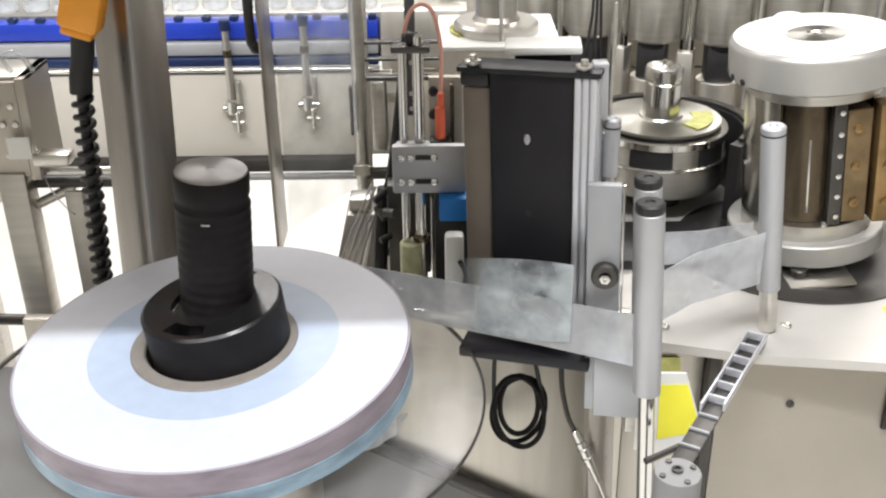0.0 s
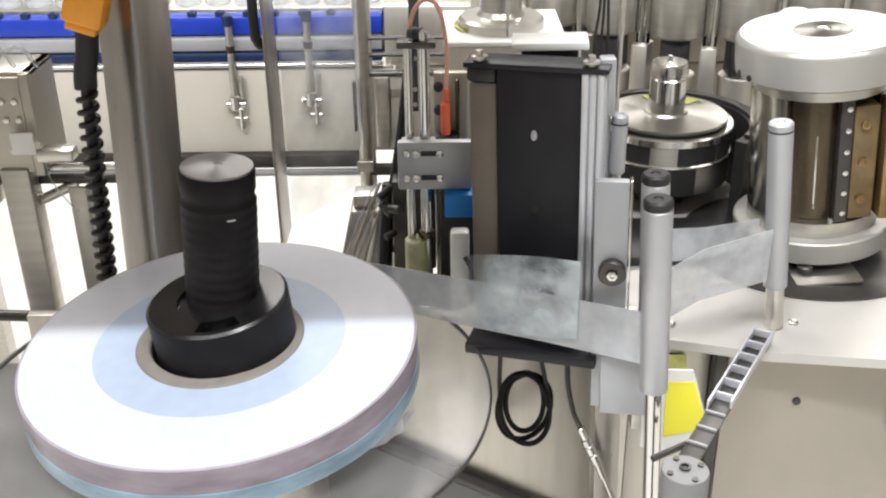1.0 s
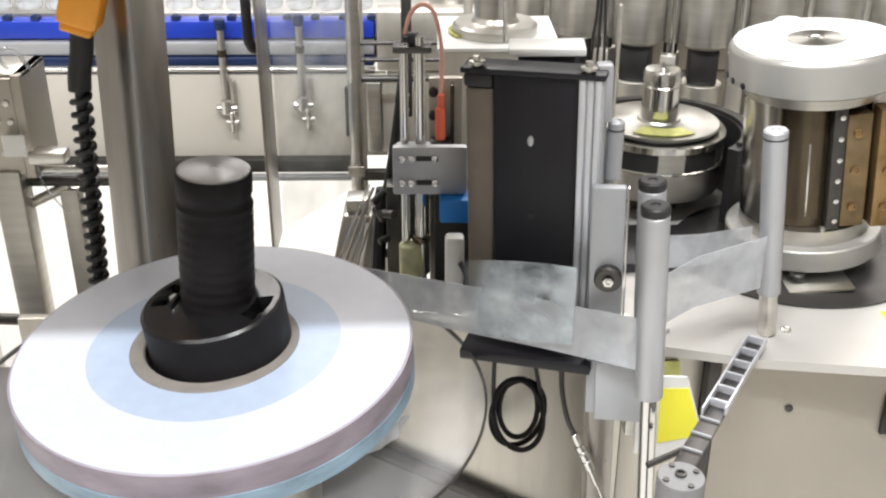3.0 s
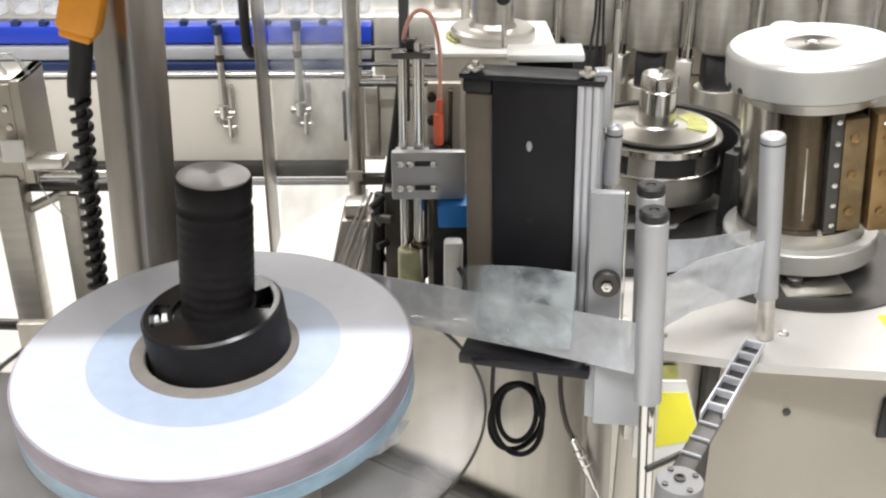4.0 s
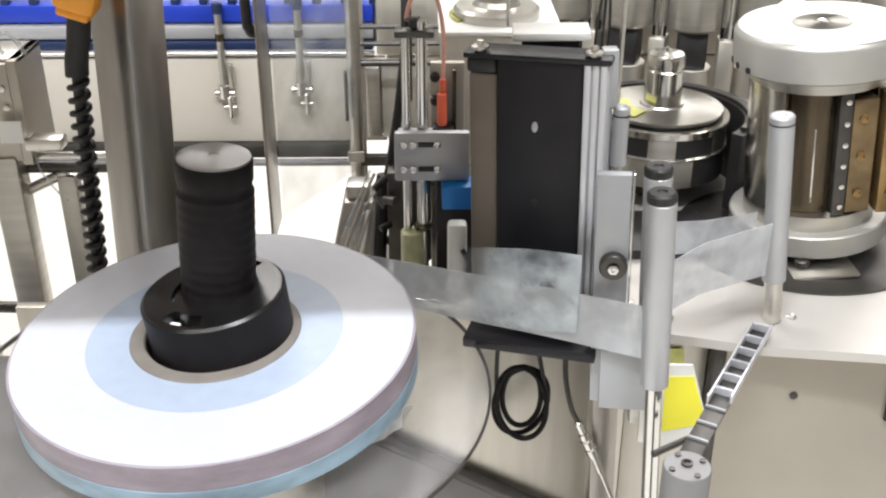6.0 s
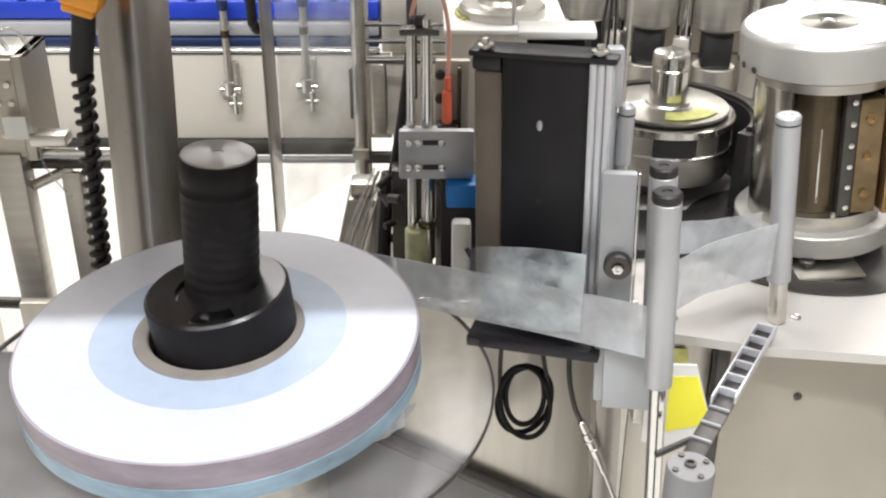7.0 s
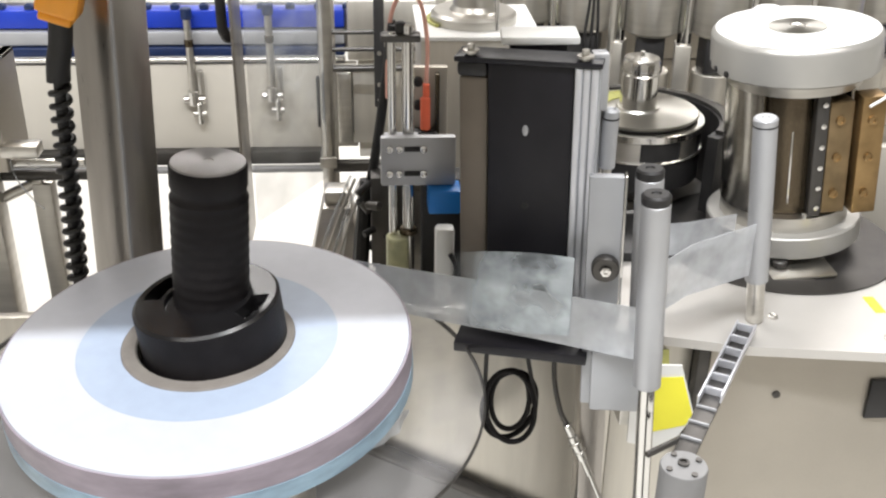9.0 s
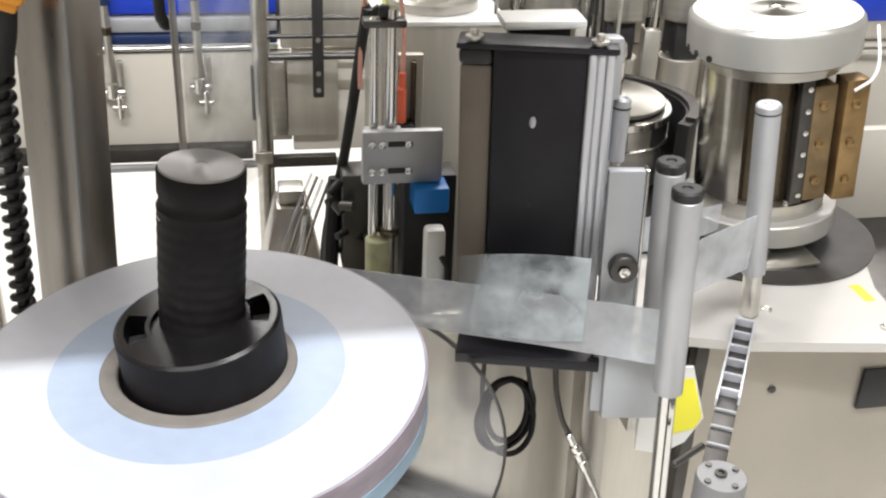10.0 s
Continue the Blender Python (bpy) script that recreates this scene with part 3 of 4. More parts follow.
for k in range(4):
    a = radians(20 + 90 * k)
    part("socket_screw", lathe([(0.003, 0.9242), (0.003, 0.926), (0, 0.926)], 12, 0.2145 + 0.0165 * math.cos(a), 0.782 + 0.0165 * math.sin(a)), DARK, br)
part("base", block(0.18, 0.25, 0.75, 0.82, 0.0, 0.2998, 0.004), STEEL, piv)

# ---- label cutting drum ----
DX, DY = 0.494, 1.301
drum = thing("cutting_drum", "grey metal label drum with a window and brass blocks", "drum")
part("top_cap", lathe([(0, 1.198), (0.034, 1.198), (0.035, 1.200), (0.101, 1.200), (0.105, 1.196), (0.106, 1.192), (0.106, 1.154), (0.104, 1.152), (0, 1.152)], 96, DX, DY), DRUMCAP, drum, "pale grey flat drum cap")
# thin ring that whitens the cap's lit top
part("cap_face", ring(0.0362, 0.1005, 1.2003, 1.2010, DX, DY, 96, 0.0003), CAPTOP, drum, "cap top in a paler tone for the light on it")
part("cap_disc", lathe([(0.036, 1.2005), (0.036, 1.202), (0.010, 1.2025), (0.009, 1.201), (0, 1.201)], 48), TURNED, drum, "turned steel centre disc").location = (DX, DY, 0)
part("cap_pad", lathe([(0.020, 1.2004), (0.020, 1.203), (0.016, 1.206), (0, 1.2065)], 24, DX - 0.010, DY + 0.082), CAPTOP, drum, "low pad on the drum cap")
for k in range(3):
    a = radians(172 + 14 * k)
    part("rim_screw", lathe([(0.0042, 0), (0.0042, 0.0015), (0, 0.002)], 12), BLACK, drum).matrix_basis = Matrix.Translation((DX + 0.1062 * math.cos(a), DY + 0.1062 * math.sin(a), 1.158)) @ Vector((math.cos(a), math.sin(a), 0)).to_track_quat("Z", "Y").to_matrix().to_4x4()
part("neck", lathe([(0.085, 1.134), (0.085, 1.1518), (0, 1.1518)], 96, DX, DY), STEEL, drum)


def shell(r0, r1, z0, z1, a0, a1, n=40, cx=DX, cy=DY):
    bm, rows = bmesh.new(), []
    for k in range(n + 1):
        a = radians(a0 + (a1 - a0) * k / n)
        rows.append([bm.verts.new((cx + r * math.cos(a), cy + r * math.sin(a), z)) for r, z in ((r0, z0), (r1, z0), (r1, z1), (r0, z1))])
    for a, b in zip(rows, rows[1:]):
        for k in range(4):
            bm.faces.new((a[k], a[(k + 1) % 4], b[(k + 1) % 4], b[k]))
    bm.faces.new(rows[0][::-1]), bm.faces.new(rows[-1])
    bmesh.ops.recalc_face_normals(bm, faces=bm.faces)
    return bm


part("shell", shell(0.077, 0.084, 0.9685, 1.1338, -8, 226, 64), DRUM, drum)
part("inner_cylinder", rod(0.056, 0.9685, 1.1335, DX - 0.010, DY - 0.012, 64), BRONZE, drum, "dark bronze inner cylinder")
# the window's upright reflection line, added as a thin chrome bar
part("reflection_strip", block(DX - 0.022, DX - 0.0195, DY - 0.0680, DY - 0.0640, 0.985, 1.085, 0.0005), CHROME, drum, "thin chrome strip standing in for a reflection line")
kb = part("knife_bar", block(DX + 0.002, DX + 0.018, DY - 0.082, DY - 0.068, 0.970, 1.133, 0.001), DARK, drum)
for k in range(6):
    part("knife_screw", lathe([(0.0035, 0), (0.0035, 0.003), (0, 0.0035)], 12), CHROME, kb).matrix_basis = pose(DX + 0.011, DY - 0.0823, 0.983 + 0.028 * k, 90, 0, 0)
part("lower_neck", lathe([(0, 0.948), (0.084, 0.948), (0.084, 0.9683), (0, 0.9683)], 96, DX, DY), STEEL, drum)
part("lower_flange", lathe([(0, 0.918), (0.100, 0.918), (0.102, 0.920), (0.102, 0.946), (0.100, 0.9478), (0, 0.9478)], 96, DX, DY), DRUMCAP, drum)
part("foot", block(DX - 0.055, DX + 0.030, DY - 0.128, DY - 0.02, 0.9032, 0.908, 0.002), STEEL, drum)
part("foot_pin", rod(0.010, 0.908, 0.918, DX - 0.035, DY - 0.095), DARK, drum)
part("spindle", rod(0.05, 0.9032, 0.918, DX, DY + 0.02, 48), DARK, drum)
for k, (bx, by) in enumerate(((DX + 0.035, DY - 0.080), (DX + 0.072, DY - 0.088))):
    bb = part("brass_block", block(bx - 0.0155, bx + 0.0155, by, by + 0.030, 0.972, 1.124 + 0.006 * k, 0.002), BRASS if k else BRASS_DULL, drum, "brass holder block" if k else "dull brass plate")
    for zz in (1.0, 1.05, 1.1):
        part("bolt", lathe([(0.0058, 0), (0.0058, 0.004), (0.003, 0.0045), (0.0025, 0.003), (0, 0.003)], 12), BRASS, bb).matrix_basis = pose(bx - 0.002, by - 0.0003, zz, 90, 0, 0)
part("stop_pin", lathe([(0.0045, 0.9685), (0.0045, 0.972), (0.003, 0.975), (0, 0.976)], 16, DX - 0.001, DY - 0.078), CHROME, drum, "bright stop pin")
part("wire", hose([(DX + 0.062, DY - 0.095, 1.12), (DX + 0.080, DY - 0.100, 1.135), (DX + 0.098, DY - 0.080, 1.15), (DX + 0.106, DY - 0.055, 1.185)], 0.002), WHITE, drum, "thin pale wire")
lean(drum, DX, 0.92, -4.9)

# ---- steel column with its coiled cable ----
col = thing("column", "brushed steel column carrying the added shade roof", "column")
CM = pose(-0.351, 1.112, 0, 0, 0, 54)
part("tube", block(0, 0.050, 0, 0.064, 0.0, 1.4495, 0.002), COLUMN, col).matrix_basis = CM
part("seam", block(-0.0012, 0.0022, -0.0016, 0.0022, 0.0, 1.449, 0.0005), ALU, col, "bright column edge").matrix_basis = CM
lean(col, -0.351, 0.98, 2.5)
spring = thing("coiled_cable", "black coiled cable hanging in a clear sleeve", "cable")
n = 19
part("coil", hose([(-0.399 + 0.0092 * math.cos(a), 1.105 + 0.0092 * math.sin(a), 0.925 + 0.280 * a / (2 * math.pi * n)) for a in [2 * math.pi * i / 8 for i in range(8 * n + 1)]], 0.0036, 8, 2), BLACK, spring)
part("core_cable", rod(0.006, 0.90, 1.20, -0.399, 1.105, 16), BLACK, spring)
part("sleeve", hose([(-0.399, 1.105, 1.198), (-0.398, 1.1055, 1.215), (-0.394, 1.107, 1.238), (-0.392, 1.108, 1.264)], 0.0125, 16), BLACK, spring, "black rubber sleeve")
lean(spring, -0.399, 1.20, 3.3)
plug = thing("cable_plug", "orange-yellow plastic cable plug", "plug", pose(-0.390, 1.106, 1.268, 0, 18, 0))
part("housing", block(-0.022, 0.022, -0.017, 0.017, 0, 0.075, 0.006), ORANGE, plug)
part("nose", block(-0.017, 0.017, -0.013, 0.013, -0.008, 0.002, 0.003), ORANGE, plug)

# unseen roof, added to cast the shade over the reel's back half
roof = thing("unseen_shade_roof", "flat grey sheet added out of view to cast shade", "guard roof")
part("sheet", block(-0.95, 0.12, 0.711, 1.26, 1.450, 1.456, 0), SHEET, roof)
part("rear_post", block(-0.95, -0.91, 1.16, 1.20, 0, 1.4498, 0.002), STEEL, roof)
lamp = thing("led_batten", "slim LED batten lamp above the machine", "lamp")
part("housing", block(-0.72, 0.42, 0.195, 0.245, 2.60, 2.64, 0.003), WHITE, lamp)
for lx in (-0.55, 0.25):
    part("hanger", rod(0.004, 2.64, 4.2, lx, 0.22, 8), STEEL, lamp)

# ---- guard pane between a thin rod and a post ----
guard = thing("guard_pane", "clear acrylic guard pane in a steel frame", "guard")
part("edge_plate", block(-0.2705, -0.2665, 1.492, 1.592, 0.795, 1.80, 0.001), COLUMN, guard, "narrow upright steel plate")
part("frame_post", rod(0.0125, 0.0, 1.80, -0.152, 1.790, 24), STEEL, guard)
part("head_rail", rod_along(0.008, (-0.268, 1.58, 1.79), (-0.152, 1.79, 1.79)), STEEL, guard)
pane = part("pane", sheet([(-0.262, 1.594), (-0.157, 1.778)], 0.80, 1.78, 0.004), PANE, guard, "scratched clear acrylic")
pane.visible_shadow = False
part("clip", block(-0.1685, -0.1630, 1.765, 1.778, 0.90, 0.99, 0.001), DARK, guard)
part("hinge", block(-0.168, -0.138, 1.768, 1.777, 0.82, 0.84, 0.002), STEEL, guard)
elbow = thing("black_pipe", "black bent plastic pipe", "pipe")
part("pipe", hose([(-0.281, 1.50, 1.60), (-0.281, 1.50, 1.30), (-0.282, 1.50, 1.16), (-0.279, 1.50, 1.14), (-0.2765, 1.503, 1.133), (-0.2712, 1.506, 1.132)], 0.0075, 12), BLACK, elbow)

# ---- back conveyor ----
conv = thing("bottle_conveyor", "long steel bottle conveyor with blue guide rails", "conveyor")
CY = 1.872
CHAIN_X = -0.130
part("side_panel", block(-2.2, -0.10, CY, CY + 0.012, 0.822, 0.985, 0.002), CONVEYOR, conv, "satin steel side panel")
part("side_panel", block(-0.098, 1.6, CY + 0.004, CY + 0.016, 0.80, 0.985, 0.002), CONVEYOR, conv)
part("blue_rail", block(-2.2, -0.12, CY + 0.01, CY + 0.05, 1.046, 1.079, 0.004), BLUE, conv, "blue plastic guide rail")
part("white_rail", block(-2.2, -0.12, CY + 0.004, CY + 0.05, 1.017, 1.043, 0.004), ALU, conv)
part("navy_rail", block(-2.2, -0.12, CY - 0.004, CY + 0.05, 0.998, 1.015, 0.004), NAVY, conv, "navy rail")
part("chrome_rail", rod_along(0.0045, (-2.2, CY - 0.004, 0.993), (-0.12, CY - 0.004, 0.993)), CHROME, conv)
part("trim_strip", block(-2.2, -0.12, CY - 0.002, CY + 0.03, 0.9855, 0.9885, 0.001), NAVY, conv)
part("chain_bed", block(-2.2, 1.6, CY + 0.051, CY + 0.30, 0.99, 1.085, 0.003), STEEL, conv)
part("back_rail", block(-2.2, 1.6, CY + 0.30, CY + 0.33, 1.06, 1.20, 0.004), ALU_GREY, conv)
part("lower_beam", block(-2.2, -0.17, CY - 0.02, CY + 0.02, 0.796, 0.8215, 0.002), DARK, conv, "dark lower beam")
part("lower_pipe", rod_along(0.007, (-2.2, CY - 0.03, 0.791), (-0.02, CY - 0.03, 0.791)), ALU_GREY, conv)
for lx in (-1.9, -1.0, 0.6, 1.4):
    part("leg", block(lx - 0.02, lx + 0.02, CY + 0.1, CY + 0.14, 0, 0.985, 0.002), STEEL, conv)
part("transfer_cover", block(-0.115, 1.7, CY - 0.006, CY + 0.050, 0.9895, 1.100, 0.004), SHEET, conv, "steel transfer cover")
for x0, x1 in ((0.80, 1.7),):
    part("blue_rail", block(x0, x1, CY - 0.03, CY - 0.0065, 1.030, 1.078, 0.004), BLUE, conv, "blue plastic guide rail")
    part("chrome_rail", rod_along(0.0045, (x0, CY - 0.02, 0.975), (x1, CY - 0.02, 0.975)), CHROME, conv)
chain = thing("carrier_chain", "moving chain of dark blue bottle carriers", "chain")
CLIP = mesh_of("carrier", put(block(-0.0075, 0.0075, CY + 0.012, CY + 0.030, 1.0795, 1.0880, 0.001), block(-0.004, 0.004, CY + 0.016, CY + 0.026, 1.088, 1.0895, 0.0005)), NAVY)
for k in range(58):
    ob = new("carrier", CLIP)
    ob.parent, ob.location = chain, (CHAIN_X - 0.0505 * k, 0, 0)

valve = thing("drain_valve", "small chrome drain valve on a steel pipe", "valve", pose(-0.395, 1.860, 0.921) @ Matrix.Scale(1.25, 4))
part("pipe", rod(0.0055, 0.012, 0.125, 0, 0, 16), STEEL, valve)
part("body", rod_along(0.0062, (-0.014, 0, 0.0), (0.016, 0, 0.0)), CHROME, valve)
part("neck", rod(0.009, -0.008, 0.014, 0, 0, 16), CHROME, valve)
part("spout", rod(0.0046, -0.036, -0.004, 0.008, -0.004, 16), CHROME, valve)
part("union_nut", rod_along(0.0042, (-0.002, -0.004, -0.020), (0.017, -0.004, -0.020)), STEEL, valve)
part("handle", block(0.008, 0.016, -0.004, 0.004, 0.008, 0.044, 0.002), STEEL, valve)
part("red_collar", rod(0.0065, 0.078, 0.090, 0, 0, 16), BRONZE, valve)
part("head", rod(0.008, 0.118, 0.134, 0, 0, 16), NAVY, valve)
copy_thing(valve, pose(-0.252, 1.845, 0.932))

# bars, dark strap and boxes between the post and the cable stand
rack = thing("pipe_rack", "dark horizontal pipes and strap behind the machine", "rack")
for zz, r in ((1.030, 0.004), (0.996, 0.006), (1.060, 0.004)):
    part("pipe", rod_along(r, (-0.15, 1.80, zz), (0.05, 1.80, zz)), DARK, rack)
part("beam", block(-0.15, -0.03, 1.78, 1.80, 0.808, 0.826, 0.002), DARK, rack)
strap = part("strap", block(-0.068, -0.050, 1.775, 1.785, 0.932, 1.16, 0.003), BLACK, rack, "black strap with holes")
for zz in (0.946, 0.974, 1.03):
    part("hole", lathe([(0.004, 0), (0.004, 0.0012), (0, 0.0012)], 12), STEEL, strap).matrix_basis = pose(-0.059, 1.7748, zz, 90, 0, 0)
part("upright", block(-0.150, -0.135, 1.802, 1.815, 0.0, 1.2, 0.002), STEEL, rack)
part("upright", block(0.04, 0.055, 1.802, 1.815, 0.0, 1.2, 0.002), STEEL, rack)
side = thing("side_plate", "folded steel plate on the conveyor", "plate")
part("sheet", block(-0.135, -0.110, 1.842, 1.8715, 0.84, 0.975, 0.003), STEEL, side)
part("frame", block(-0.108, -0.020, 1.856, 1.8715, 0.835, 0.980, 0.003), SHEET, side)

# ---- cable stand with rods, clamp plates and cables ----
stand = thing("sensor_stand", "steel sensor stand with two rods and a clamp plate", "stand")
for rx, ry, zt in ((-0.048, 1.150, 1.235), (-0.030, 1.150, 1.245)):
    part("rod", rod(0.0050 if rx < -0.04 else 0.0068, 0.90, zt, rx, ry, 20), CHROME, stand)
cp = part("clamp_plate", block(-0.062, 0.024, 1.130, 1.142, 1.060, 1.120, 0.003), ALU, stand, "slotted aluminium clamp plate")
for zz in (1.076, 1.106):
    part("slot", block(-0.035, -0.017, 1.1285, 1.1302, zz - 0.003, zz + 0.003, 0.0005), BLACK, cp)
    for xx in (-0.052, -0.041, -0.013):
        part("screw", lathe([(0.0042, 0), (0.0042, 0.003), (0.002, 0.0035), (0, 0.0025)], 12), CHROME, cp).matrix_basis = pose(xx, 1.1298, zz, 90, 0, 0)
part("top_clamp", block(-0.060, -0.016, 1.140, 1.160, 1.226, 1.234, 0.002), DARK, stand, "dark clamp across the rod tops")
part("top_knob", rod(0.006, 1.2342, 1.2475, -0.038, 1.150, 16, 0.002), BLACK, stand)
part("clamp_body", block(-0.058, -0.018, 1.1425, 1.160, 1.064, 1.116, 0.002), ALU_GREY, stand)
part("foot_cylinder", rod(0.014, 0.93, 0.990, -0.043, 1.145, 24), GREENISH, stand, "yellow-green plastic cylinder")
part("collar", rod(0.011, 0.9902, 0.998, -0.030, 1.150, 24), BRONZE, stand)
part("pillar", block(-0.060, -0.016, 1.135, 1.170, 0.0, 0.9295, 0.003), STEEL, stand)
sensor = thing("blue_sensor", "bright blue sensor block under the clamp", "sensor")
part("body", block(-0.008, 0.030, 1.115, 1.150, 1.030, 1.0595, 0.003), CYAN_BLUE, sensor)
part("back", block(-0.014, 0.045, 1.151, 1.19, 0.90, 1.0593, 0.003), BLACK, sensor, "black housing")
white = thing("white_bracket", "white plastic bracket beside the drive unit", "bracket")
part("arm", block(-0.002, 0.020, 1.075, 1.095, 0.930, 1.030, 0.005), WHITE, white)
part("hook", hose([(0.015, 1.073, 1.0), (0.022, 1.07, 0.985), (0.020, 1.07, 0.96), (0.026, 1.07, 0.945)], 0.003), BLACK, white)
part("foot", block(-0.004, 0.022, 1.0765, 1.11, 0.0, 0.9298, 0.002), STEEL, white)
bolt = thing("red_plug", "red-orange plug with a looped cable", "cable")
part("plug", rod(0.0062, 1.090, 1.132, -0.006, 1.235, 20), RED, bolt)
part("tip", rod(0.0042, 1.132, 1.15, -0.005, 1.235, 16), RED, bolt)
part("socket", block(-0.020, 0.008, 1.225, 1.247, 1.078, 1.0898, 0.002), BLACK, bolt)
part("cable", hose([(-0.005, 1.235, 1.148), (-0.004, 1.238, 1.20), (-0.012, 1.24, 1.245), (-0.027, 1.24, 1.258), (-0.042, 1.24, 1.245), (-0.050, 1.24, 1.21), (-0.052, 1.24, 1.16), (-0.052, 1.24, 1.13)], 0.0026), PEACH, bolt, "faded orange cable loop")
part("back_bar", block(0.0065, 0.0115, 1.236, 1.248, 1.078, 1.160, 0.001), BRONZE, bolt, "dark narrow side bar")
part("back_sheet", block(-0.020, 0.022, 1.250, 1.262, 1.0002, 1.165, 0.002), PANEL, bolt, "satin steel back sheet")
for zz in (1.118, 1.148):
    part("bolt", lathe([(0.006, 0), (0.006, 0.006), (0.004, 0.008), (0, 0.008)], 16), BLACK, bolt, "black cap bolt").matrix_basis = pose(-0.0145, 1.2497, zz, 90, 0, 0)
part("carrier", block(-0.020, 0.03, 1.263, 1.275, 0.6, 1.0, 0.002), STEEL, bolt)
cables = thing("cable_bundle", "black and clear cables running down the stand", "cable")
part("cable", hose([(-0.045, 1.235, 1.222), (-0.052, 1.245, 1.165), (-0.062, 1.25, 1.09), (-0.074, 1.25, 1.02), (-0.090, 1.25, 0.95), (-0.096, 1.25, 0.88)], 0.0062), BLACK, cables)
part("cable", hose([(-0.079, 1.245, 1.02), (-0.084, 1.24, 0.97), (-0.088, 1.235, 0.92), (-0.09, 1.24, 0.86)], 0.010), BLACK, cables)
part("cable", hose([(-0.030, 1.24, 1.22), (-0.040, 1.24, 1.215), (-0.047, 1.24, 1.222)], 0.006), BLACK, cables)
for k in range(4):
    part("tube", hose([(-0.084 - 0.006 * k, 1.30 + 0.01 * k, 0.99), (-0.104 - 0.007 * k, 1.29 + 0.01 * k, 0.94), (-0.125 - 0.008 * k, 1.27 + 0.01 * k, 0.88)], 0.0020), BOTTLE if k % 2 else STEEL, cables, "clear air tube")
man = thing("valve_manifold", "cluster of small fittings and black valves", "manifold")
random.seed(4)
for k in range(16):
    x, y, z = -0.085 + 0.06 * random.random(), 1.20 + 0.05 * random.random(), 0.93 + 0.10 * random.random()
    part("fitting", rod_along(0.004 + 0.003 * random.random(), (x, y, z), (x + random.uniform(-0.015, 0.015), y - 0.01, z + random.uniform(-0.012, 0.012))), random.choice((DARK, BLACK, BLACK, DARK)), man)
part("body", block(-0.075, -0.02, 1.215, 1.26, 0.91, 1.035, 0.003), DARK, man)
part("stand", block(-0.07, -0.03, 1.22, 1.25, 0, 0.9098, 0.003), STEEL, man)

chute = thing("steel_chute", "folded steel chute with sloping sides", "chute")
cb = bmesh.new()
q = [cb.verts.new(v) for v in ((-0.172, 1.36, 0.80), (-0.082, 1.36, 0.80), (-0.082, 1.47, 0.80), (-0.172, 1.47, 0.80), (-0.146, 1.39, 0.915), (-0.104, 1.39, 0.915), (-0.104, 1.45, 0.915), (-0.146, 1.45, 0.915))]
for f in ((0, 1, 5, 4), (1, 2, 6, 5), (2, 3, 7, 6), (3, 0, 4, 7), (4, 5, 6, 7), (3, 2, 1, 0)):
    cb.faces.new([q[i] for i in f])
bmesh.ops.bevel(cb, geom=cb.edges[:], offset=0.003, segments=2, affect="EDGES", profile=0.5)
part("hood", cb, COLUMN, chute)
part("lip", block(-0.142, -0.108, 1.40, 1.44, 0.9152, 0.935, 0.003), STEEL, chute)
part("tube", hose([(-0.110, 1.385, 0.905), (-0.118, 1.360, 0.86), (-0.130, 1.345, 0.815)], 0.0030), WHITE, chute, "white tube")
part("stand", block(-0.16, -0.095, 1.37, 1.46, 0.0, 0.7998, 0.003), STEEL, chute)

# ---- gearbox with a round flange, behind the drive unit ----
gear = thing("gearbox", "pale steel gearbox with a round bearing flange", "gearbox")
part("housing", block(-0.004, 0.160, 1.420, 1.60, 0.60, 1.150, 0.004), SHEET, gear)
part("top_sheet", block(-0.008, 0.164, 1.416, 1.60, 1.1503, 1.156, 0.001), WHITE, gear, "white top sheet")
part("flange", lathe([(0.062, 1.1563), (0.062, 1.168), (0.058, 1.172), (0.035, 1.173), (0.030, 1.180), (0.030, 1.30), (0, 1.30)], 64, 0.076, 1.505), STEEL, gear, "turned steel bearing flange")
part("yellow_tape", shell(0.063, 0.068, 1.1564, 1.160, 130, 215, 24, 0.076, 1.505), WORN_YELLOW, gear, "worn yellow paint arc")
part("plinth", block(0.0, 0.21, 1.43, 1.61, 0.0, 0.5998, 0.003), STEEL, gear)

# ---- gripper cylinder, spinning ----
GX, GY = 0.318, 1.465
grip = thing("gripper_cylinder", "spinning steel gripper cylinder with a yellow painted mark", "gripper", pose(GX, GY, 0.902))
part("cap", lathe([(0.027, 0.136), (0.027, 0.186), (0.0255, 0.188), (0.0255, 0.191), (0.0275, 0.193), (0.0275, 0.206), (0.025, 0.210), (0.004, 0.212), (0.003, 0.219), (0, 0.219)], 48), CHROME, grip, "polished steel cap")
part("disc", lathe([(0.0, 0.127), (0.086, 0.127), (0.089, 0.130), (0.088, 0.133), (0.032, 0.1345), (0.030, 0.1375), (0, 0.1375)], 96), TURNED, grip)
part("yellow_mark", shell(0.046, 0.076, 0.1343, 0.1356, -35, 35, 20, 0, 0), WORN_YELLOW, grip, "yellow painted arc")
part("neck_ring", ring(0.05, 0.084, 0.1245, 0.1268, segs=96, c=0.0005), DARK, grip)
part("upper_ring", ring(0.05, 0.099, 0.112, 0.1243, segs=96), CHROME, grip, "bright upper ring")
part("lower_ring", ring(0.05, 0.099, 0.0805, 0.0855, segs=96), CHROME, grip, "bright lower ring")
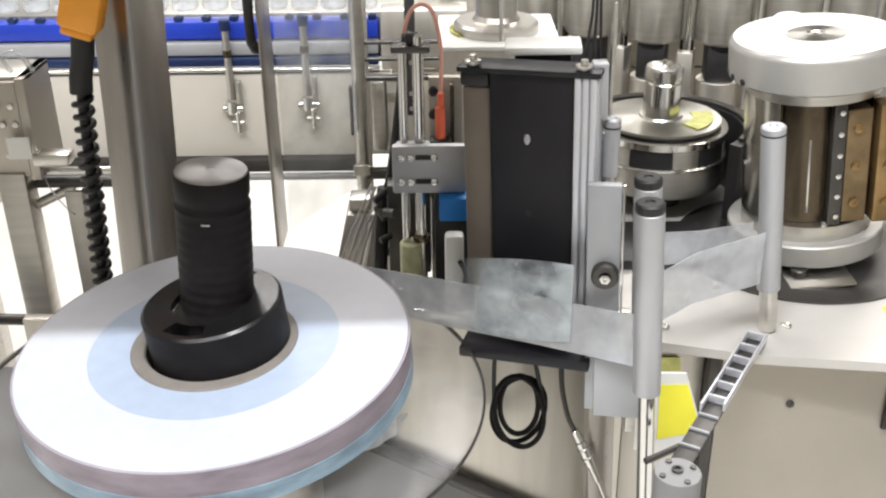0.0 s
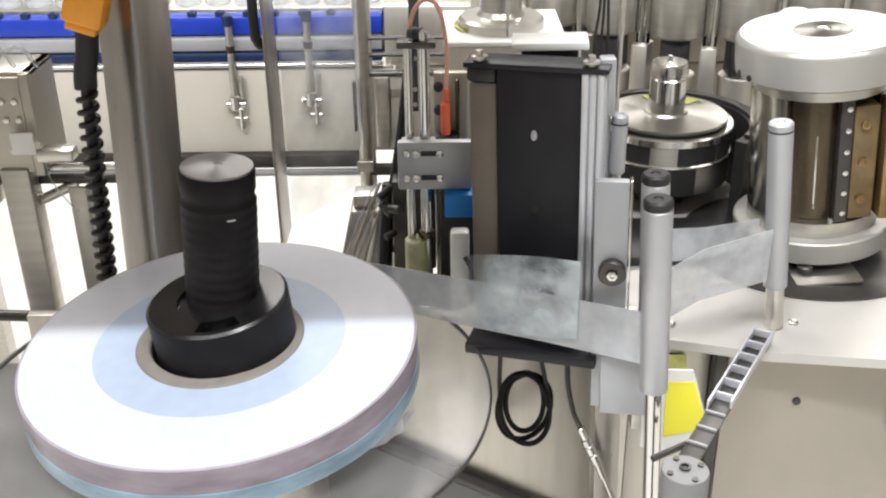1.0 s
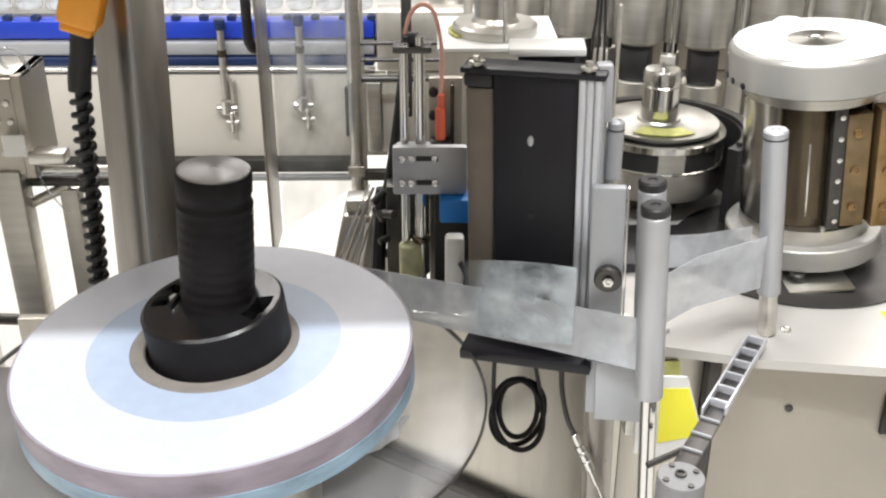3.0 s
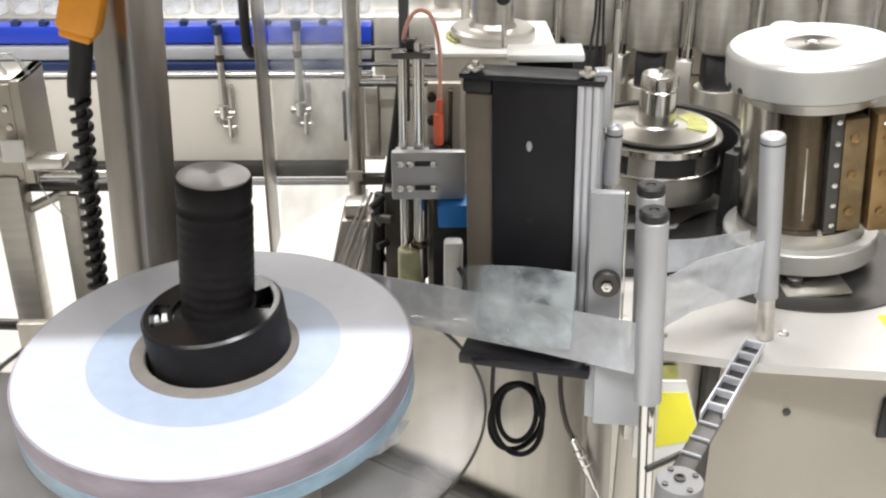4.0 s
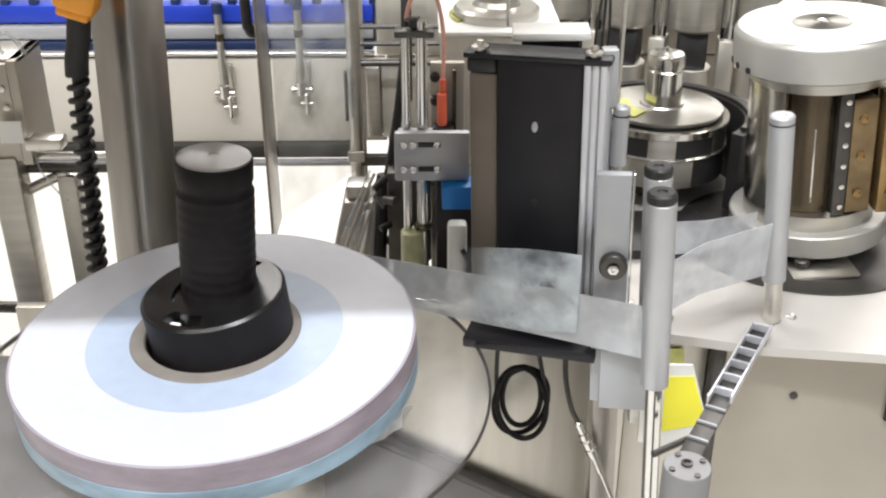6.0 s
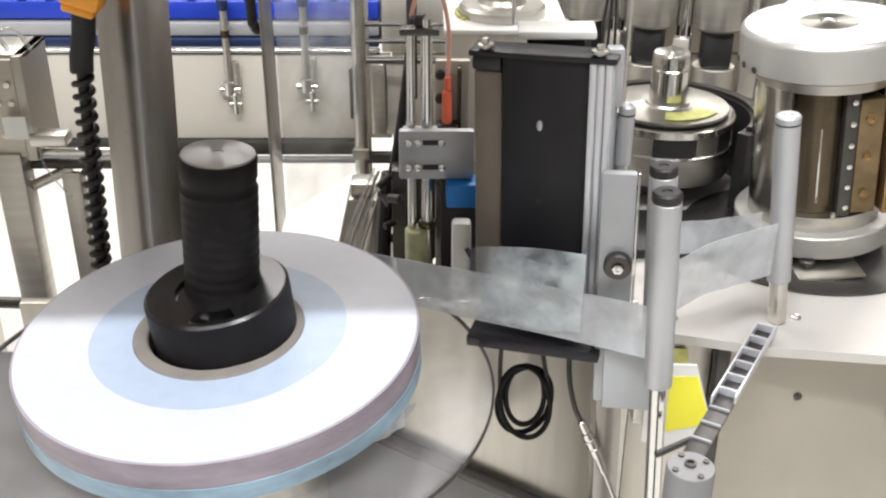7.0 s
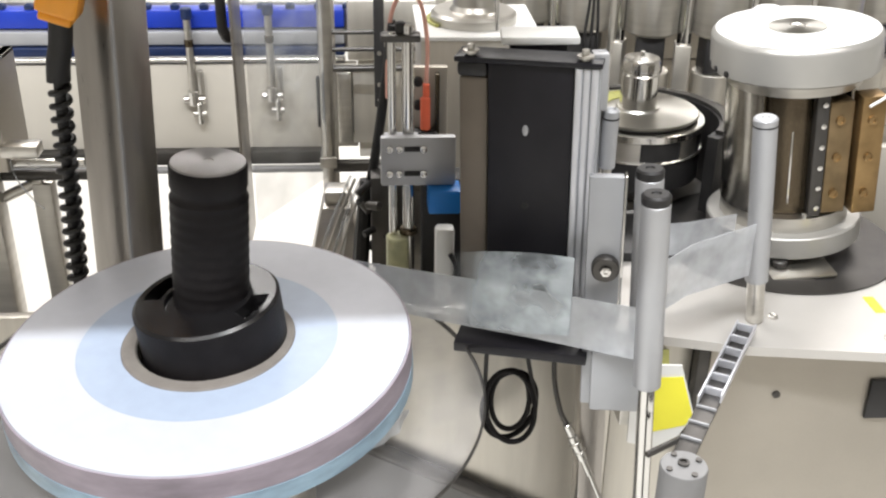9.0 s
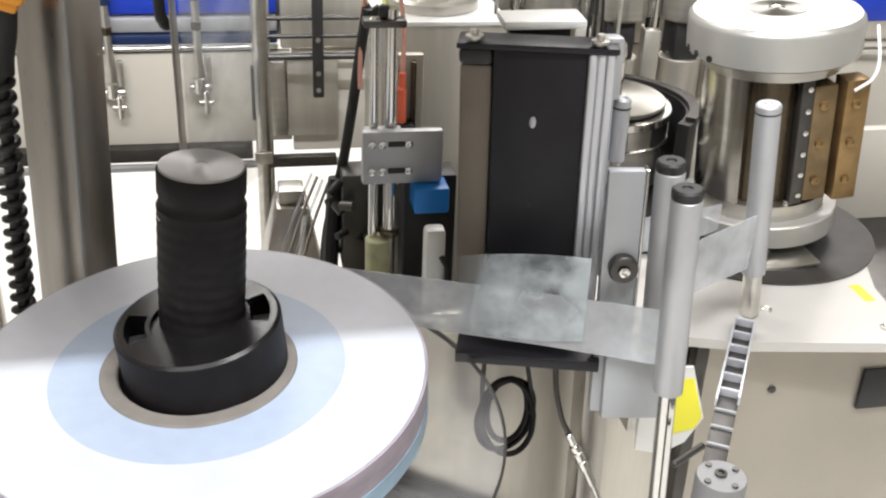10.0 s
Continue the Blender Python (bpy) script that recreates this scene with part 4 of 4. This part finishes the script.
for k in range(6):
    part("slot_pad", shell(0.060, 0.0955, 0.0858, 0.1117, 60 * k + 18, 60 * k + 54, 14, 0, 0), BLACK, grip, "black rubber slot pad")
    part("slot_wall", shell(0.060, 0.0965, 0.0858, 0.1117, 60 * k - 5.5, 60 * k + 17.5, 10, 0, 0), STEEL, grip)
part("lower_pad", shell(0.060, 0.0965, 0.040, 0.0802, 95, 215, 40, 0, 0), BLACK, grip, "black rubber pad")
part("jaw", shell(0.060, 0.0960, 0.040, 0.0802, 215.5, 454.5, 64, 0, 0), STEEL, grip)
part("shaft", rod(0.04, 0.001, 0.1265, 0, 0, 32), DARK, grip)
housing = thing("gripper_housing", "round black housing behind the gripper cylinder", "housing")
part("shell", shell(0.116, 0.134, 0.9006, 1.018, -48, 165, 64, GX + 0.008, GY + 0.012), BLACK, housing)
part("rim", shell(0.120, 0.135, 1.0183, 1.024, -40, 165, 64, GX + 0.008, GY + 0.012), DARK, housing, "dark steel rim")
part("bright_lip", shell(0.1352, 0.139, 1.004, 1.0235, -20, 20, 16, GX + 0.008, GY + 0.012), CHROME, housing, "bright lip on the rim")

# ---- carousel of bottle heads, turning ----
KX, KY = 0.52, 2.25
car = thing("head_carousel", "rotating carousel of steel bottle heads", "carousel", pose(KX, KY, 0.70))
part("hub", rod(0.24, 0.0, 0.62, 0, 0, 48), STEEL, car)
part("table", lathe([(0, 0.13), (0.60, 0.13), (0.60, 0.16), (0, 0.16)], 96), STEEL, car)
for k in range(30):
    a = 2 * math.pi * k / 30
    m = pose(0.53 * math.cos(a), 0.53 * math.sin(a), 0, 0, 0, math.degrees(a))
    part("bell", lathe([(0.0, 0.375), (0.038, 0.375), (0.044, 0.380), (0.044, 0.45), (0.040, 0.462), (0.040, 0.60), (0, 0.60)], 28), STEEL, car, "grey steel bell head").matrix_basis = m
    part("grip", block(-0.026, 0.026, -0.024, 0.024, 0.312, 0.374, 0.004), BLACK, car, "black grip block").matrix_basis = m
    part("pedestal", rod(0.036, 0.1602, 0.3115, 0, 0, 24), SHEET, car).matrix_basis = m
    m2 = pose(0.53 * math.cos(a + 0.105), 0.53 * math.sin(a + 0.105), 0, 0, 0, math.degrees(a))
    part("column", rod(0.012, 0.1602, 0.60, 0, 0, 16), CHROME, car).matrix_basis = m2
    part("guide_block", block(-0.02, 0.02, -0.014, 0.014, 0.24, 0.36, 0.003), SHEET, car).matrix_basis = m2
single("carousel_base", rod(0.45, 0.0, 0.6995, KX, KY, 64), PANEL, "round steel carousel base on the floor", "machine")


# ---- bottles ----
def bottle(x, y, z):
    ob = thing("bottle", "clear plastic bottle standing on the line", "bottle", pose(x, y, z), "bottles on the line")
    part("shell", lathe([(0, 0), (0.022, 0), (0.025, 0.004), (0.025, 0.11), (0.020, 0.135), (0.011, 0.16), (0.011, 0.18)], 20), BOTTLE, ob)
    part("cap", rod(0.013, 0.180, 0.196, 0, 0, 16), WHITE, ob, "white cap")
    return ob


first = bottle(-1.55, CY + 0.09, 1.0853)
line_bottles = [first] + [copy_thing(first, pose(-1.55 + 0.056 * k, CY + 0.09 + 0.004 * math.sin(k * 2.3), 1.0853)) for k in range(1, 26)]
far_bottles = [copy_thing(first, pose(0.86 + 0.058 * k, 2.02 + 0.02 * (k % 2), 1.0853)) for k in range(9)]

# ---- left machine: sensor box and legs ----
lbox = thing("folded_steel_box", "folded steel box with bolts on a post", "steel box")
part("face", block(-0.640, -0.520, 1.240, 1.250, 1.055, 1.180, 0.001), PANEL, lbox)
part("side", block(-0.520, -0.508, 1.240, 1.330, 1.050, 1.184, 0.001), PANEL, lbox)
part("lip", block(-0.640, -0.508, 1.2505, 1.330, 1.1785, 1.184, 0.001), STEEL, lbox)
for bx, bz in ((-0.545, 1.150), (-0.529, 1.150), (-0.543, 1.126), (-0.527, 1.126), (-0.542, 1.085), (-0.527, 1.085), (-0.565, 1.140)):
    part("bolt", lathe([(0.004, 0), (0.004, 0.003), (0, 0.004)], 12), STEEL, lbox).matrix_basis = pose(bx, 1.2397, bz, 90, 0, 0)
for k in range(3):
    part("clear_hose", hose([(-0.62 + 0.03 * k, 1.27, 1.184), (-0.60 + 0.03 * k, 1.26, 1.205), (-0.575 + 0.028 * k, 1.265, 1.21), (-0.56 + 0.028 * k, 1.27, 1.184)], 0.003), BOTTLE, lbox, "clear hose")
lbox.location = (-0.010, 0, -0.012)
tag = single("paper_tag", block(-0.546, -0.518, 1.222, 1.2245, 1.074, 1.102, 0), WHITE, "white paper tag clipped to the steel box", "tag")
lrail = thing("side_rail", "steel rails with a clamp beside the column", "rail")
part("rail", rod_along(0.006, (-0.70, 1.26, 1.042), (-0.43, 1.26, 1.042)), CHROME, lrail)
part("rail", rod_along(0.007, (-0.70, 1.27, 1.022), (-0.43, 1.27, 1.022)), DARK, lrail)
part("clamp", block(-0.524, -0.478, 1.235, 1.262, 1.058, 1.074, 0.003), STEEL, lrail)
part("thread_tie", hose([(-0.510, 1.228, 1.060), (-0.505, 1.226, 1.035), (-0.488, 1.226, 1.005), (-0.478, 1.226, 0.995)], 0.0014), BOTTLE, lrail)
table = thing("side_table_frame", "square steel tube frame beside the machine", "frame")
part("leg", block(-0.574, -0.538, 1.235, 1.270, 0.0, 1.048, 0.002), STEEL, table)
part("leg", block(-0.502, -0.478, 1.262, 1.286, 0.0, 1.012, 0.002), STEEL, table)
part("cross_tube", rod_along(0.008, (-0.72, 1.255, 0.828), (-0.56, 1.255, 0.822)), DARK, table)
part("brace", rod_along(0.007, (-0.56, 1.262, 0.985), (-0.49, 1.272, 1.015)), STEEL, table)
part("top_bar", block(-0.75, -0.5835, 1.24, 1.27, 1.00, 1.035, 0.002), STEEL, table)


# ---- what moves ----
def motions():
    """The reel turns clockwise seen from above, the gripper the other way, the carousel steadily."""
    steps = [round(0.1 * k, 1) for k in range(101)]
    walk(reel, [(t, pose(*REEL, TILT, SIDE) @ pose(0, 0, 0, 0, 0, 200 - 360 * (t - 0.7) / 1.088)) for t in steps])
    walk(hub, [(t, pose(*HUB_AT, TILT, HUB_SIDE) @ pose(0, 0, 0, 0, 0, 200 - 360 * (t - 0.7) / 1.088)) for t in steps])
    walk(post, [(t, pose(*POST) @ pose(0, 0, 0, 0, 0, -360 * t / 1.088)) for t in steps])
    walk(grip, [(t, pose(GX, GY, 0.902, 0, 0, 180 + 360 * (t - 5.1) / 0.441)) for t in steps])
    walk(chain, [(0.0, pose(0, 0, 0)), (5.0, pose(0.85, 0, 0)), (10.0, pose(1.70, 0, 0))])
    walk(car, [(t, pose(KX, KY, 0.70, 0, 0, 12 * t / 0.441)) for t in steps[::5]])


motions()
